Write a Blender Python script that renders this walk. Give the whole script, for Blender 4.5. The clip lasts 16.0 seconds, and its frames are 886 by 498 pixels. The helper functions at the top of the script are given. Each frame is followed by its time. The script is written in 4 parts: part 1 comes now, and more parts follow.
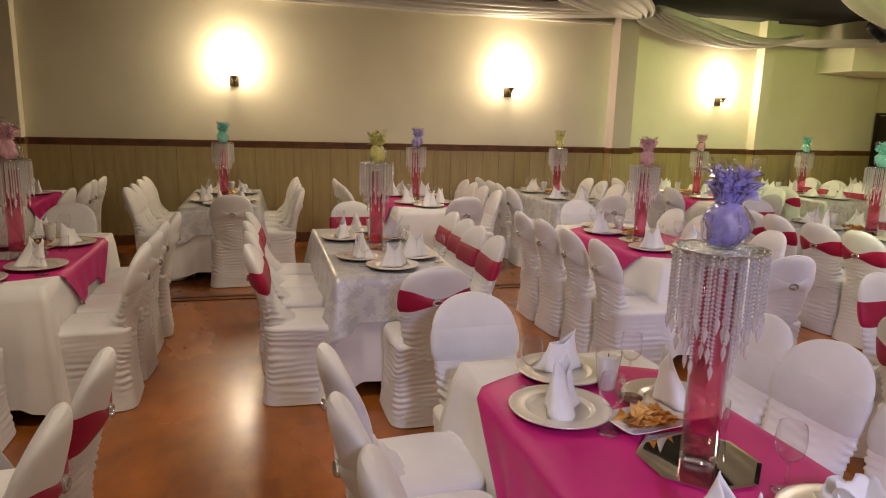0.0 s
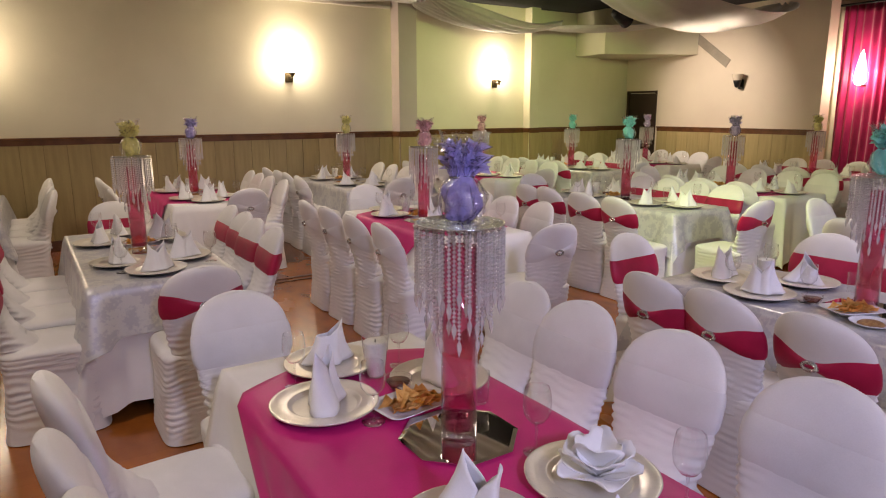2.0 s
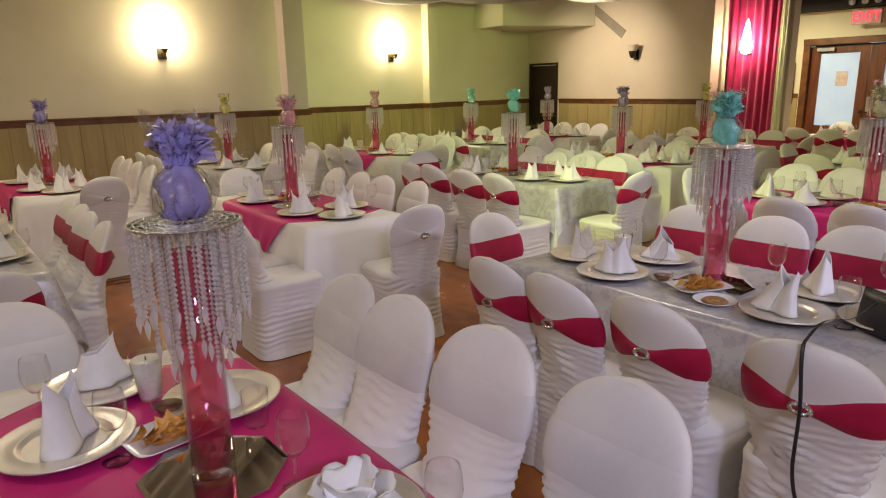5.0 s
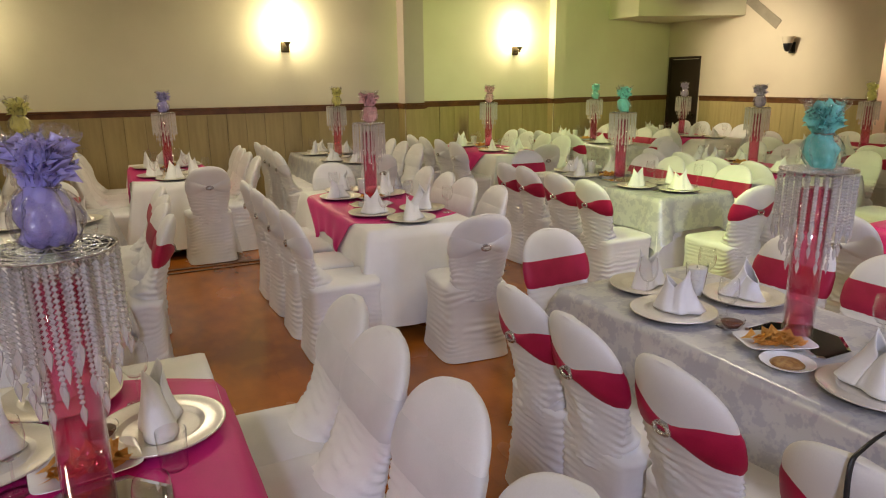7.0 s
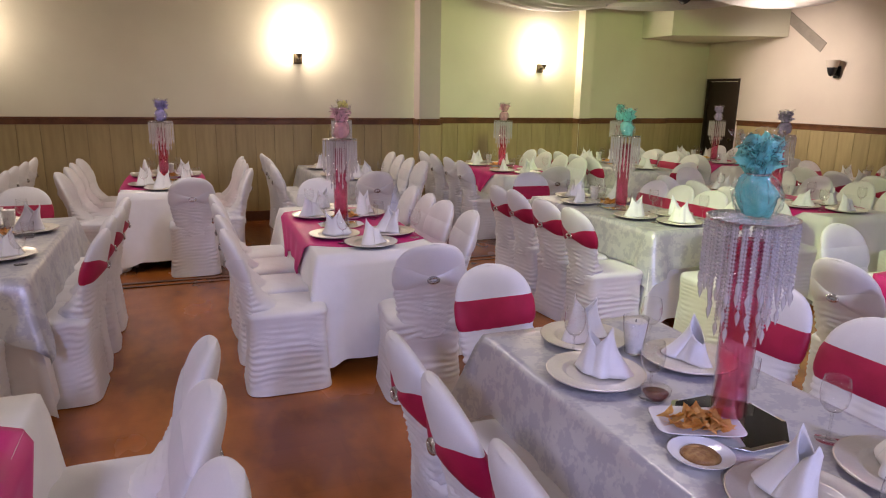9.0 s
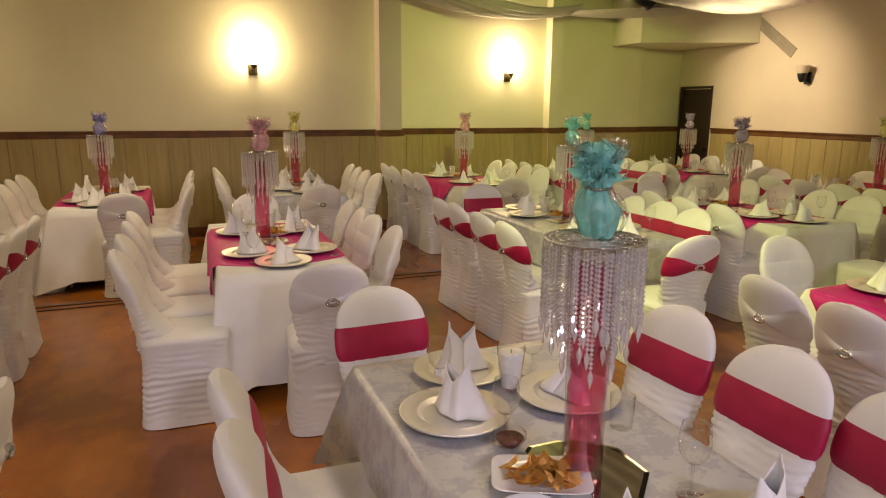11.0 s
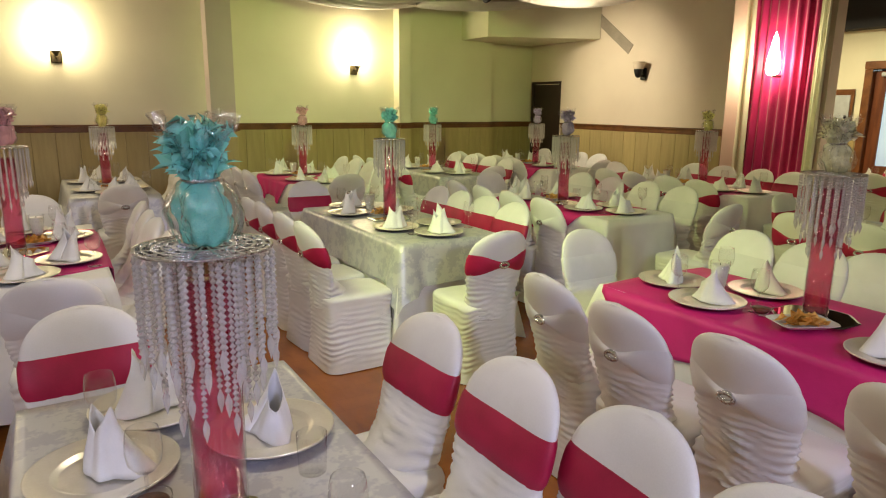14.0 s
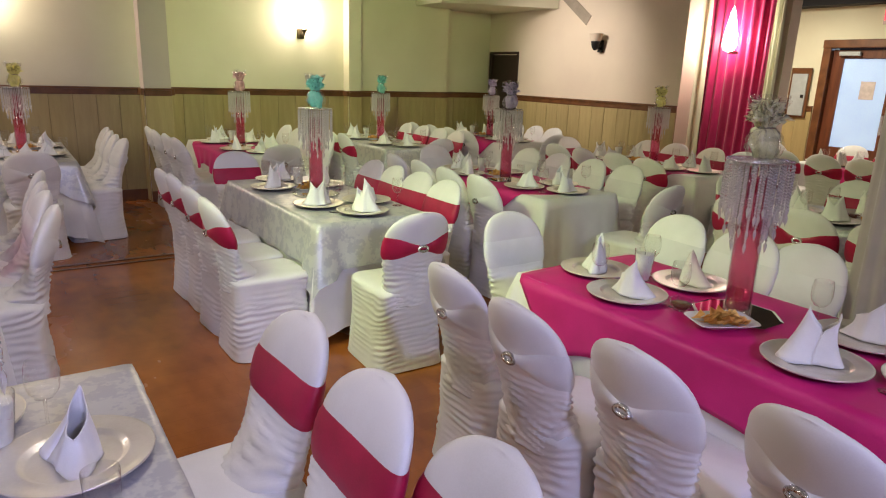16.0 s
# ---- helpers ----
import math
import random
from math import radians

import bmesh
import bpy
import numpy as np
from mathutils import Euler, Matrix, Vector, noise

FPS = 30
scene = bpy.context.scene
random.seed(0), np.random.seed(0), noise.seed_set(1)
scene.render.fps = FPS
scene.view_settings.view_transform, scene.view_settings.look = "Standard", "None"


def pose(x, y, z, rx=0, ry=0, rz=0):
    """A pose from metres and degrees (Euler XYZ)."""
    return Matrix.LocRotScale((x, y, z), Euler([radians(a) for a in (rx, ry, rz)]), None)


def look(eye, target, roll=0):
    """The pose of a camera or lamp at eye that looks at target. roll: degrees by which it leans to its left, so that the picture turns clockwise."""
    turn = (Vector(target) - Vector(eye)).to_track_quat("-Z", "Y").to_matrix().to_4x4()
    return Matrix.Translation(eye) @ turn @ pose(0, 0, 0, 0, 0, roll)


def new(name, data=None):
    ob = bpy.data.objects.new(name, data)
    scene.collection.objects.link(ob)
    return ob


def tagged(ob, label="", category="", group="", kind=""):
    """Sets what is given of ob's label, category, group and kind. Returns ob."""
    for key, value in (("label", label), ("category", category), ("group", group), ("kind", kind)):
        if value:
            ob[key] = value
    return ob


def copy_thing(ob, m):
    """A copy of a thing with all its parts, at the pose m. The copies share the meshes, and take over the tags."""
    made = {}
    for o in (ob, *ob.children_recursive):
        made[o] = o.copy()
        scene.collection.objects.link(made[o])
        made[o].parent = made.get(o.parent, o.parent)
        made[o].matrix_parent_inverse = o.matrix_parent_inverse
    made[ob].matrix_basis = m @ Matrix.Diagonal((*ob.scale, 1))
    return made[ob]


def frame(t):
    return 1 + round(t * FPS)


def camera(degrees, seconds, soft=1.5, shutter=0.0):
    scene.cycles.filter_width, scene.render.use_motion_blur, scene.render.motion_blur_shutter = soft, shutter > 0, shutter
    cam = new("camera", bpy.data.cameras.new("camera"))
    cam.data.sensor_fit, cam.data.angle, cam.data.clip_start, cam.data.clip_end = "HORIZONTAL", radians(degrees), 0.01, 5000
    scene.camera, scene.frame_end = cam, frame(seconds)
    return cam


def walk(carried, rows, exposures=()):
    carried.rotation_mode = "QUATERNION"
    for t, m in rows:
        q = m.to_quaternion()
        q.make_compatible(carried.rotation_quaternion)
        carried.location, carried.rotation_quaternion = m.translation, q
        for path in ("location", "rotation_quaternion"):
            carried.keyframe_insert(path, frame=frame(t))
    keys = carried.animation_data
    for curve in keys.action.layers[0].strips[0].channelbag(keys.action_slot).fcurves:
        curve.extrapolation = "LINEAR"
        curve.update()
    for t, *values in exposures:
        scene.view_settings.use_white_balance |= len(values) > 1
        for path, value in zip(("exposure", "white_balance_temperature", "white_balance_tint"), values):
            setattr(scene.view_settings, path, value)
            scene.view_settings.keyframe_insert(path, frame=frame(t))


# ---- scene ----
cam = camera(68.2, 16.0, soft=1.1)
PATH = [
    (0, (2.856, 0.512, 1.651), (3.378, 2.405, 1.268), 1.6),
    (0.5, (2.901, 0.540, 1.657), (3.539, 2.398, 1.281), 1.6),
    (1, (2.957, 0.565, 1.638), (3.778, 2.345, 1.238), 1.3),
    (1.5, (3.019, 0.545, 1.646), (3.966, 2.252, 1.212), 1.1),
    (2, (3.072, 0.542, 1.631), (4.114, 2.198, 1.218), -0.1),
    (2.5, (3.114, 0.531, 1.623), (4.281, 2.102, 1.211), 0.0),
    (3, (3.16, 0.513, 1.611), (4.389, 2.036, 1.199), -0.2),
    (3.5, (3.216, 0.527, 1.612), (4.495, 1.999, 1.165), -0.5),
    (4, (3.326, 0.548, 1.595), (4.599, 2.017, 1.124), -0.6),
    (6.5, (3.991, 0.474, 1.658), (4.942, 2.163, 1.164), -0.9),
    (7, (4.147, 0.536, 1.649), (4.99, 2.279, 1.148), -0.6),
    (7.5, (4.319, 0.549, 1.639), (5.139, 2.311, 1.166), -1.0),
    (8, (4.487, 0.553, 1.646), (5.27, 2.335, 1.187), 2.2),
    (8.5, (4.643, 0.565, 1.638), (5.358, 2.378, 1.188), 0.6),
    (9, (4.786, 0.617, 1.657), (5.497, 2.429, 1.199), 1.0),
    (11.5, (5.457, 0.709, 1.638), (6.181, 2.524, 1.215), 0.1),
    (12, (5.589, 0.766, 1.624), (6.403, 2.529, 1.143), -0.3),
    (12.5, (5.682, 0.792, 1.62), (6.572, 2.52, 1.15), -1.3),
    (13, (5.777, 0.816, 1.602), (6.733, 2.515, 1.157), -1.4),
    (13.5, (5.872, 0.787, 1.601), (6.869, 2.466, 1.166), 0.1),
    (14, (5.963, 0.745, 1.598), (6.979, 2.413, 1.169), 0.6),
    (14.5, (6.039, 0.73, 1.596), (7.053, 2.395, 1.148), 0.6),
    (15, (6.16, 0.747, 1.593), (7.215, 2.38, 1.125), 0.9),
    (15.5, (6.304, 0.829, 1.585), (7.368, 2.453, 1.106), 1.3),
    (16, (6.345, 0.82, 1.609), (7.43, 2.42, 1.094), 2.1),
]
# the party lights turn from amber to violet to green on the way
TINTS = [(0, 0.26, 7800, 16), (0.5, 0.25, 7600, -3), (1, 0.19, 6500, 0), (1.5, 0.15, 6400, 1), (2, 0.1, 7300, 19), (2.5, 0.1, 7200, 23), (3, 0.05, 7100, 20),
         (3.5, 0.05, 7700, 15), (4, -0.05, 9200, 3), (6.5, 0.13, 6500, 20), (7, 0.13, 8200, 3), (7.5, 0.1, 8900, -5), (8, 0.13, 8300, -5), (8.5, 0.11, 6300, 7),
         (9, 0.12, 6500, 24), (11.5, 0.05, 10600, 0), (12, 0.05, 10300, -13), (12.5, 0.13, 8600, -22), (13, 0.09, 6300, 5), (13.5, 0.08, 6100, 32), (14, 0.1, 8200, 3),
         (14.5, 0.1, 9600, -14), (15, 0.12, 7800, -5), (15.5, 0.1, 6800, 4), (16, 0.1, 6700, 16)]
walk(cam, [(t, look(eye, target, roll)) for t, eye, target, roll in PATH], TINTS)

# ---------------- light ----------------
world = bpy.data.worlds.new("night")
scene.world = world
world.use_nodes = True
world.node_tree.nodes["Background"].inputs[0].default_value = (0.02, 0.022, 0.03, 1)
world.node_tree.nodes["Background"].inputs[1].default_value = 0.4
WARM, COOL = (1.0, 0.84, 0.60), (0.93, 0.95, 1.0)


def lamp(name, kind, place, target, energy, colour, size=0.3, spot=60, blend=0.6):
    data = bpy.data.lights.new(name, kind)
    data.energy, data.color = energy, colour
    if kind == "AREA":
        data.shape, data.size = "DISK", size
    elif kind == "SPOT":
        data.spot_size, data.spot_blend, data.shadow_soft_size = radians(spot), blend, size
    else:
        data.shadow_soft_size = size
    ob = new(name, data)
    ob.matrix_basis = look(place, target)
    return ob


SCONCES = [(2.52, 9.45), (6.2, 9.45), (9.93, 9.8)]
for sx, sy in SCONCES:
    for up in (2.20, 2.42):
        lamp("sconce_light", "POINT", (sx, sy - 0.15, up), (sx, sy, 0), 9.0, (1.0, 0.88, 0.68), 0.05)
lamp("curtain_sconce_light", "POINT", (13.70, 5.77, 2.17), (0, 0, 0), 26, (1.0, 0.86, 0.7), 0.05)
# fill lamps added under the ceiling to brighten the hall, no known source
FILL_LIGHTS = [(1.2, -0.6), (5.2, -0.9), (9.2, -0.6), (2.4, 3.4), (7.1, 3.4), (4.6, 6.4), (15.2, 3.0)]
for lx, ly in FILL_LIGHTS:
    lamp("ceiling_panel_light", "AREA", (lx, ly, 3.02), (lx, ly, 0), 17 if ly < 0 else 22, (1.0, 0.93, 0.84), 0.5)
STAGE_LIGHTS = [((5.7, 3.9, 2.86), (9.6, 4.0, 0.6), (0.74, 1.0, 0.38), 290), ((3.2, -1.6, 2.86), (4.9, 2.2, 0.5), (0.50, 0.56, 1.0), 330),
                ((6.8, -1.6, 2.86), (7.4, 2.8, 0.5), (0.46, 0.52, 1.0), 330), ((7.6, 4.4, 2.86), (10.2, 9.7, 1.8), (0.70, 1.0, 0.36), 360),
                ((10.71, 7.74, 3.0), (13.1, 7.9, 1.9), (1.0, 0.93, 0.82), 250)]
for place, aim, colour, watts in STAGE_LIGHTS:
    way = (Vector(aim) - Vector(place)).normalized()
    lamp("stage_beam", "SPOT", Vector(place) + way * 0.19, aim, watts, colour, 0.16, 66, 0.9)
# unseen spot added above the broad swag, aimed down to brighten it
lamp("drape_uplight", "SPOT", (11.0, 6.55, 3.28), (11.0, 6.55, 2.0), 260, (1.0, 0.95, 0.88), 0.1, 120, 0.8)
# unseen area lamp added to brighten the lobby wall
lamp("lobby_light", "AREA", (15.3, 6.3, 2.95), (15.3, 6.3, 0), 85, (1.0, 0.95, 0.74), 0.6)
# unseen bluish lamp added behind the exit doors
lamp("street_light_beyond_doors", "AREA", (19.0, 5.2, 2.2), (17.2, 5.2, 1.3), 26, (0.5, 0.72, 1.0), 1.5)

# ---------------- materials ----------------


def material(name, colour, rough=0.6, metal=0.0, dark=None, scale=6.0, detail_scale=60.0, bump=0.1, stretch=(1, 1, 1), sheen=0.0, vary=0.0, trans=0.0, ior=1.45, emit=None, emit_power=0.0, spread=(0.35, 0.65), coat=0.0):
    """A surface with broad and fine variation of colour, roughness and relief."""
    m = bpy.data.materials.new(name)
    m.use_nodes = True
    n, l = m.node_tree.nodes, m.node_tree.links
    b = n["Principled BSDF"]
    b.inputs["Metallic"].default_value = metal
    b.inputs["IOR"].default_value = ior
    b.inputs["Transmission Weight"].default_value = trans
    b.inputs["Sheen Weight"].default_value = sheen
    b.inputs["Coat Weight"].default_value = coat
    b.inputs["Coat Roughness"].default_value = 0.12
    tc, mp = n.new("ShaderNodeTexCoord"), n.new("ShaderNodeMapping")
    mp.inputs["Scale"].default_value = stretch
    l.new(tc.outputs["Object"], mp.inputs["Vector"])
    info = n.new("ShaderNodeObjectInfo")
    if vary:
        add = n.new("ShaderNodeVectorMath")
        add.operation = "ADD"
        l.new(mp.outputs[0], add.inputs[0])
        l.new(info.outputs["Location"], add.inputs[1])
        vec = add.outputs[0]
    else:
        vec = mp.outputs[0]
    big, fine = n.new("ShaderNodeTexNoise"), n.new("ShaderNodeTexNoise")
    big.inputs["Scale"].default_value, big.inputs["Detail"].default_value = scale, 4
    fine.inputs["Scale"].default_value, fine.inputs["Detail"].default_value = detail_scale, 3
    l.new(vec, big.inputs["Vector"])
    l.new(vec, fine.inputs["Vector"])
    mixf = n.new("ShaderNodeMath")
    mixf.operation = "MULTIPLY_ADD"
    mixf.inputs[1].default_value = 0.3
    l.new(fine.outputs["Fac"], mixf.inputs[0])
    l.new(big.outputs["Fac"], mixf.inputs[2])
    ramp = n.new("ShaderNodeValToRGB")
    dark = dark or tuple(c * 0.8 for c in colour)
    ramp.color_ramp.elements[0].position, ramp.color_ramp.elements[1].position = spread[0] + 0.15, spread[1] + 0.15
    ramp.color_ramp.elements[0].color, ramp.color_ramp.elements[1].color = (*dark, 1), (*colour, 1)
    l.new(mixf.outputs[0], ramp.inputs[0])
    out = ramp.outputs[0]
    if vary:
        hsv = n.new("ShaderNodeHueSaturation")
        mr = n.new("ShaderNodeMapRange")
        mr.inputs["To Min"].default_value, mr.inputs["To Max"].default_value = 1 - vary, 1 + vary
        l.new(info.outputs["Random"], mr.inputs["Value"])
        l.new(mr.outputs[0], hsv.inputs["Value"])
        l.new(out, hsv.inputs["Color"])
        out = hsv.outputs[0]
    l.new(out, b.inputs["Base Color"])
    rr = n.new("ShaderNodeMapRange")
    rr.inputs["To Min"].default_value, rr.inputs["To Max"].default_value = max(0.02, rough * 0.85), min(1, rough * 1.12)
    l.new(big.outputs["Fac"], rr.inputs["Value"])
    l.new(rr.outputs[0], b.inputs["Roughness"])
    if bump:
        bp = n.new("ShaderNodeBump")
        bp.inputs["Strength"].default_value, bp.inputs["Distance"].default_value = bump, 0.01
        l.new(mixf.outputs[0], bp.inputs["Height"])
        l.new(bp.outputs[0], b.inputs["Normal"])
    if emit:
        b.inputs["Emission Color"].default_value, b.inputs["Emission Strength"].default_value = (*emit, 1), emit_power
    return m


def glassy(name, tint, rough=0.03, body=None, share=0.0, ior=1.5, wrinkle=0.0):
    """Thin clear stuff: light goes straight through, the gloss follows the angle; body is what of it scatters light."""
    m = bpy.data.materials.new(name)
    m.use_nodes = True
    n, l = m.node_tree.nodes, m.node_tree.links
    n.remove(n["Principled BSDF"])
    out = n["Material Output"]
    tr, gl, fr, mix = n.new("ShaderNodeBsdfTransparent"), n.new("ShaderNodeBsdfGlossy"), n.new("ShaderNodeLayerWeight"), n.new("ShaderNodeMixShader")
    tr.inputs["Color"].default_value = (*tint, 1)
    gl.inputs["Roughness"].default_value = rough
    fr.inputs["Blend"].default_value = 0.5
    pw, sc = n.new("ShaderNodeMath"), n.new("ShaderNodeMath")
    pw.operation, sc.operation = "POWER", "MULTIPLY_ADD"
    pw.inputs[1].default_value = 3.0
    sc.inputs[1].default_value, sc.inputs[2].default_value = 0.85, 0.03 + ((ior - 1) / (ior + 1)) ** 2
    l.new(fr.outputs["Facing"], pw.inputs[0])
    l.new(pw.outputs[0], sc.inputs[0])
    base = tr.outputs[0]
    tc, nz, bp = n.new("ShaderNodeTexCoord"), n.new("ShaderNodeTexNoise"), n.new("ShaderNodeBump")
    nz.inputs["Scale"].default_value = 55
    l.new(tc.outputs["Object"], nz.inputs["Vector"])
    bp.inputs["Strength"].default_value, bp.inputs["Distance"].default_value = max(wrinkle, 0.001), 0.01
    l.new(nz.outputs["Fac"], bp.inputs["Height"])
    if body:
        df, tl, half, both = n.new("ShaderNodeBsdfDiffuse"), n.new("ShaderNodeBsdfTranslucent"), n.new("ShaderNodeMixShader"), n.new("ShaderNodeMixShader")
        ramp = n.new("ShaderNodeValToRGB")
        ramp.color_ramp.elements[0].color, ramp.color_ramp.elements[1].color = (*[c * 0.8 for c in body], 1), (*body, 1)
        nz2 = n.new("ShaderNodeTexNoise")
        nz2.inputs["Scale"].default_value = 9
        l.new(tc.outputs["Object"], nz2.inputs["Vector"])
        l.new(nz2.outputs["Fac"], ramp.inputs[0])
        l.new(ramp.outputs[0], df.inputs["Color"])
        l.new(ramp.outputs[0], tl.inputs["Color"])
        l.new(df.outputs[0], half.inputs[1])
        l.new(tl.outputs[0], half.inputs[2])
        half.inputs[0].default_value = 0.5
        both.inputs[0].default_value = share
        l.new(tr.outputs[0], both.inputs[1])
        l.new(half.outputs[0], both.inputs[2])
        base = both.outputs[0]
    if wrinkle:
        l.new(bp.outputs[0], gl.inputs["Normal"])
        l.new(bp.outputs[0], fr.inputs["Normal"])
    l.new(sc.outputs[0], mix.inputs[0])
    l.new(base, mix.inputs[1])
    l.new(gl.outputs[0], mix.inputs[2])
    l.new(mix.outputs[0], out.inputs["Surface"])
    return m


CHAIR = material("chair_spandex", (0.78, 0.77, 0.755), 0.6, scale=5, detail_scale=240, bump=0.08, sheen=0.15, dark=(0.71, 0.70, 0.68), vary=0.04)
SASH = material("magenta_satin", (0.43, 0.010, 0.060), 0.5, scale=9, detail_scale=260, bump=0.10, dark=(0.33, 0.006, 0.042), vary=0.08)
CLOTH = material("white_linen", (0.82, 0.81, 0.78), 0.75, scale=4, detail_scale=300, bump=0.08, dark=(0.75, 0.74, 0.71), vary=0.02)
PINK = material("hot_pink_satin", (0.64, 0.020, 0.195), 0.5, scale=5, detail_scale=260, bump=0.08, dark=(0.54, 0.013, 0.155), vary=0.03)
# dark tone standing in for the shade on the wall by the soffit
WALL_SHADE = material("wall_shade_tone", (0.33, 0.28, 0.22), 0.6, scale=5, bump=0.1)
# blotches: damask motifs, with reflections also put into the darker tone
SILVER_CLOTH = material("silver_damask", (0.59, 0.59, 0.585), 0.36, metal=0.25, scale=15, detail_scale=60, bump=0.10, dark=(0.475, 0.475, 0.51), vary=0.03, spread=(0.44, 0.53))
BAND = material("white_organza_band", (0.73, 0.725, 0.715), 0.55, scale=7, detail_scale=240, bump=0.08, sheen=0.2, dark=(0.66, 0.655, 0.645), vary=0.03)
NAPKIN = material("napkin_linen", (0.84, 0.84, 0.83), 0.7, scale=12, detail_scale=300, bump=0.1, dark=(0.77, 0.77, 0.76))
CHARGER = material("charger_plate", (0.80, 0.765, 0.68), 0.34, metal=0.5, scale=8, detail_scale=120, bump=0.02, dark=(0.71, 0.67, 0.58), coat=0.3)
CHARGER_RIM = material("charger_underside", (0.06, 0.055, 0.05), 0.4, scale=8, bump=0.0)
SILVER = material("sparkling_silver", (0.75, 0.75, 0.77), 0.18, metal=1.0, scale=150, detail_scale=400, bump=0.6, dark=(0.5, 0.5, 0.52))
MIRROR = material("mirror_glass", (0.80, 0.81, 0.80), 0.03, metal=1.0, scale=3, bump=0.0, dark=(0.76, 0.77, 0.76))
GLASS = glassy("clear_glass", (0.985, 0.985, 0.985), 0.03, None, 0, 1.55)
CRYSTAL = glassy("crystal_bead", (0.98, 0.98, 0.98), 0.04, (1.0, 1.0, 0.99), 0.60, 2.3)
LIQUID = glassy("pink_water", (0.95, 0.40, 0.55), 0.05, (0.88, 0.10, 0.28), 0.16, 1.33)
CELLO = glassy("cellophane", (0.97, 0.97, 0.98), 0.08, None, 0, 1.9, 1.0)
WAX = material("candle_wax", (0.83, 0.82, 0.76), 0.5, scale=10, bump=0.03)
CHINA = material("white_china", (0.82, 0.82, 0.80), 0.16, scale=6, bump=0.0, dark=(0.78, 0.78, 0.77))
CHIP = material("corn_chip", (0.92, 0.60, 0.22), 0.7, scale=40, detail_scale=200, bump=0.5, dark=(0.74, 0.40, 0.10))
DIP = material("red_dip", (0.16, 0.045, 0.02), 0.35, scale=60, bump=0.4, dark=(0.08, 0.02, 0.01))
MUSTARD = material("brown_dip", (0.40, 0.22, 0.08), 0.45, scale=60, bump=0.4, dark=(0.26, 0.12, 0.04))
FEATHER = {"purple": glassy("purple_tulle", (0.8, 0.76, 1), 0.25, (0.60, 0.56, 1.0), 0.88, 1.3),
           "teal": glassy("teal_tulle", (0.7, 0.99, 0.99), 0.25, (0.36, 1.0, 0.93), 0.88, 1.3),
           "yellow": glassy("yellow_tulle", (0.98, 0.97, 0.7), 0.25, (0.99, 0.95, 0.40), 0.88, 1.3),
           "cream": glassy("cream_tulle", (0.98, 0.98, 0.86), 0.25, (1.0, 0.99, 0.70), 0.92, 1.3),
           "pink": glassy("pink_tulle", (1, 0.8, 0.82), 0.25, (1, 0.6, 0.66), 0.88, 1.3),
           "mauve": glassy("mauve_tulle", (0.86, 0.8, 0.93), 0.25, (0.68, 0.58, 0.82), 0.88, 1.3)}
WALL = material("cream_wall_paint", (0.72, 0.685, 0.52), 0.72, scale=1.3, detail_scale=150, bump=0.05, dark=(0.67, 0.63, 0.47))
# darker copy of the cream wall: shade and pink light put into the colour
SHADED_WALL = material("shaded_cream_paint", (0.58, 0.49, 0.45), 0.72, scale=1.3, detail_scale=150, bump=0.05, dark=(0.53, 0.445, 0.41))
WALL_EAST = material("beige_wall_paint", (0.70, 0.60, 0.48), 0.72, scale=1.3, detail_scale=150, bump=0.05, dark=(0.65, 0.55, 0.44))
BOARD = material("wainscot_board", (0.43, 0.335, 0.155), 0.5, scale=3, detail_scale=40, bump=0.06, stretch=(6, 6, 0.6), dark=(0.365, 0.28, 0.125), vary=0.05)
GROOVE = material("wainscot_backing", (0.26, 0.19, 0.085), 0.7, scale=5, bump=0.05)
WOOD = material("dark_stained_wood", (0.17, 0.065, 0.022), 0.38, scale=3, detail_scale=50, bump=0.08, stretch=(2, 2, 2), dark=(0.10, 0.035, 0.012), coat=0.2)
DOORWOOD = material("mahogany_door", (0.15, 0.045, 0.018), 0.35, scale=3, detail_scale=40, bump=0.06, stretch=(5, 5, 0.6), dark=(0.085, 0.022, 0.01), coat=0.2)
BLACKDOOR = material("dark_brown_door", (0.035, 0.018, 0.012), 0.5, scale=4, bump=0.05)
BLACK = material("black_metal", (0.02, 0.02, 0.022), 0.4, metal=0.3, scale=10, bump=0.04)
LEATHER = material("black_leather", (0.018, 0.018, 0.02), 0.38, scale=30, detail_scale=220, bump=0.3)
BRONZE = material("bronze_metal", (0.10, 0.075, 0.04), 0.38, metal=0.9, scale=20, bump=0.1)
CEIL = material("black_ceiling_paint", (0.025, 0.025, 0.03), 0.85, scale=2, bump=0.1)
WHITE = material("white_ceiling_paint", (0.74, 0.70, 0.62), 0.75, scale=2, bump=0.05)
DRAPE = glassy("white_voile", (0.9, 0.88, 0.84), 0.6, (0.80, 0.77, 0.71), 0.93, 1.05)
CURTAIN = material("magenta_sequin_curtain", (0.56, 0.022, 0.15), 0.42, scale=5, detail_scale=120, bump=0.5, stretch=(1, 1, 0.4), dark=(0.36, 0.010, 0.08), sheen=0.3)
CREAM_CURTAIN = material("cream_curtain", (0.86, 0.87, 0.66), 0.7, scale=5, detail_scale=160, bump=0.1, stretch=(1, 1, 0.3))
GREY = material("grey_panel_paint", (0.42, 0.45, 0.46), 0.45, scale=5, bump=0.03)
PAPER = material("paper_notice", (0.66, 0.58, 0.56), 0.7, scale=14, bump=0.02)
RED = material("extinguisher_red", (0.5, 0.02, 0.015), 0.3, scale=8, bump=0.02)
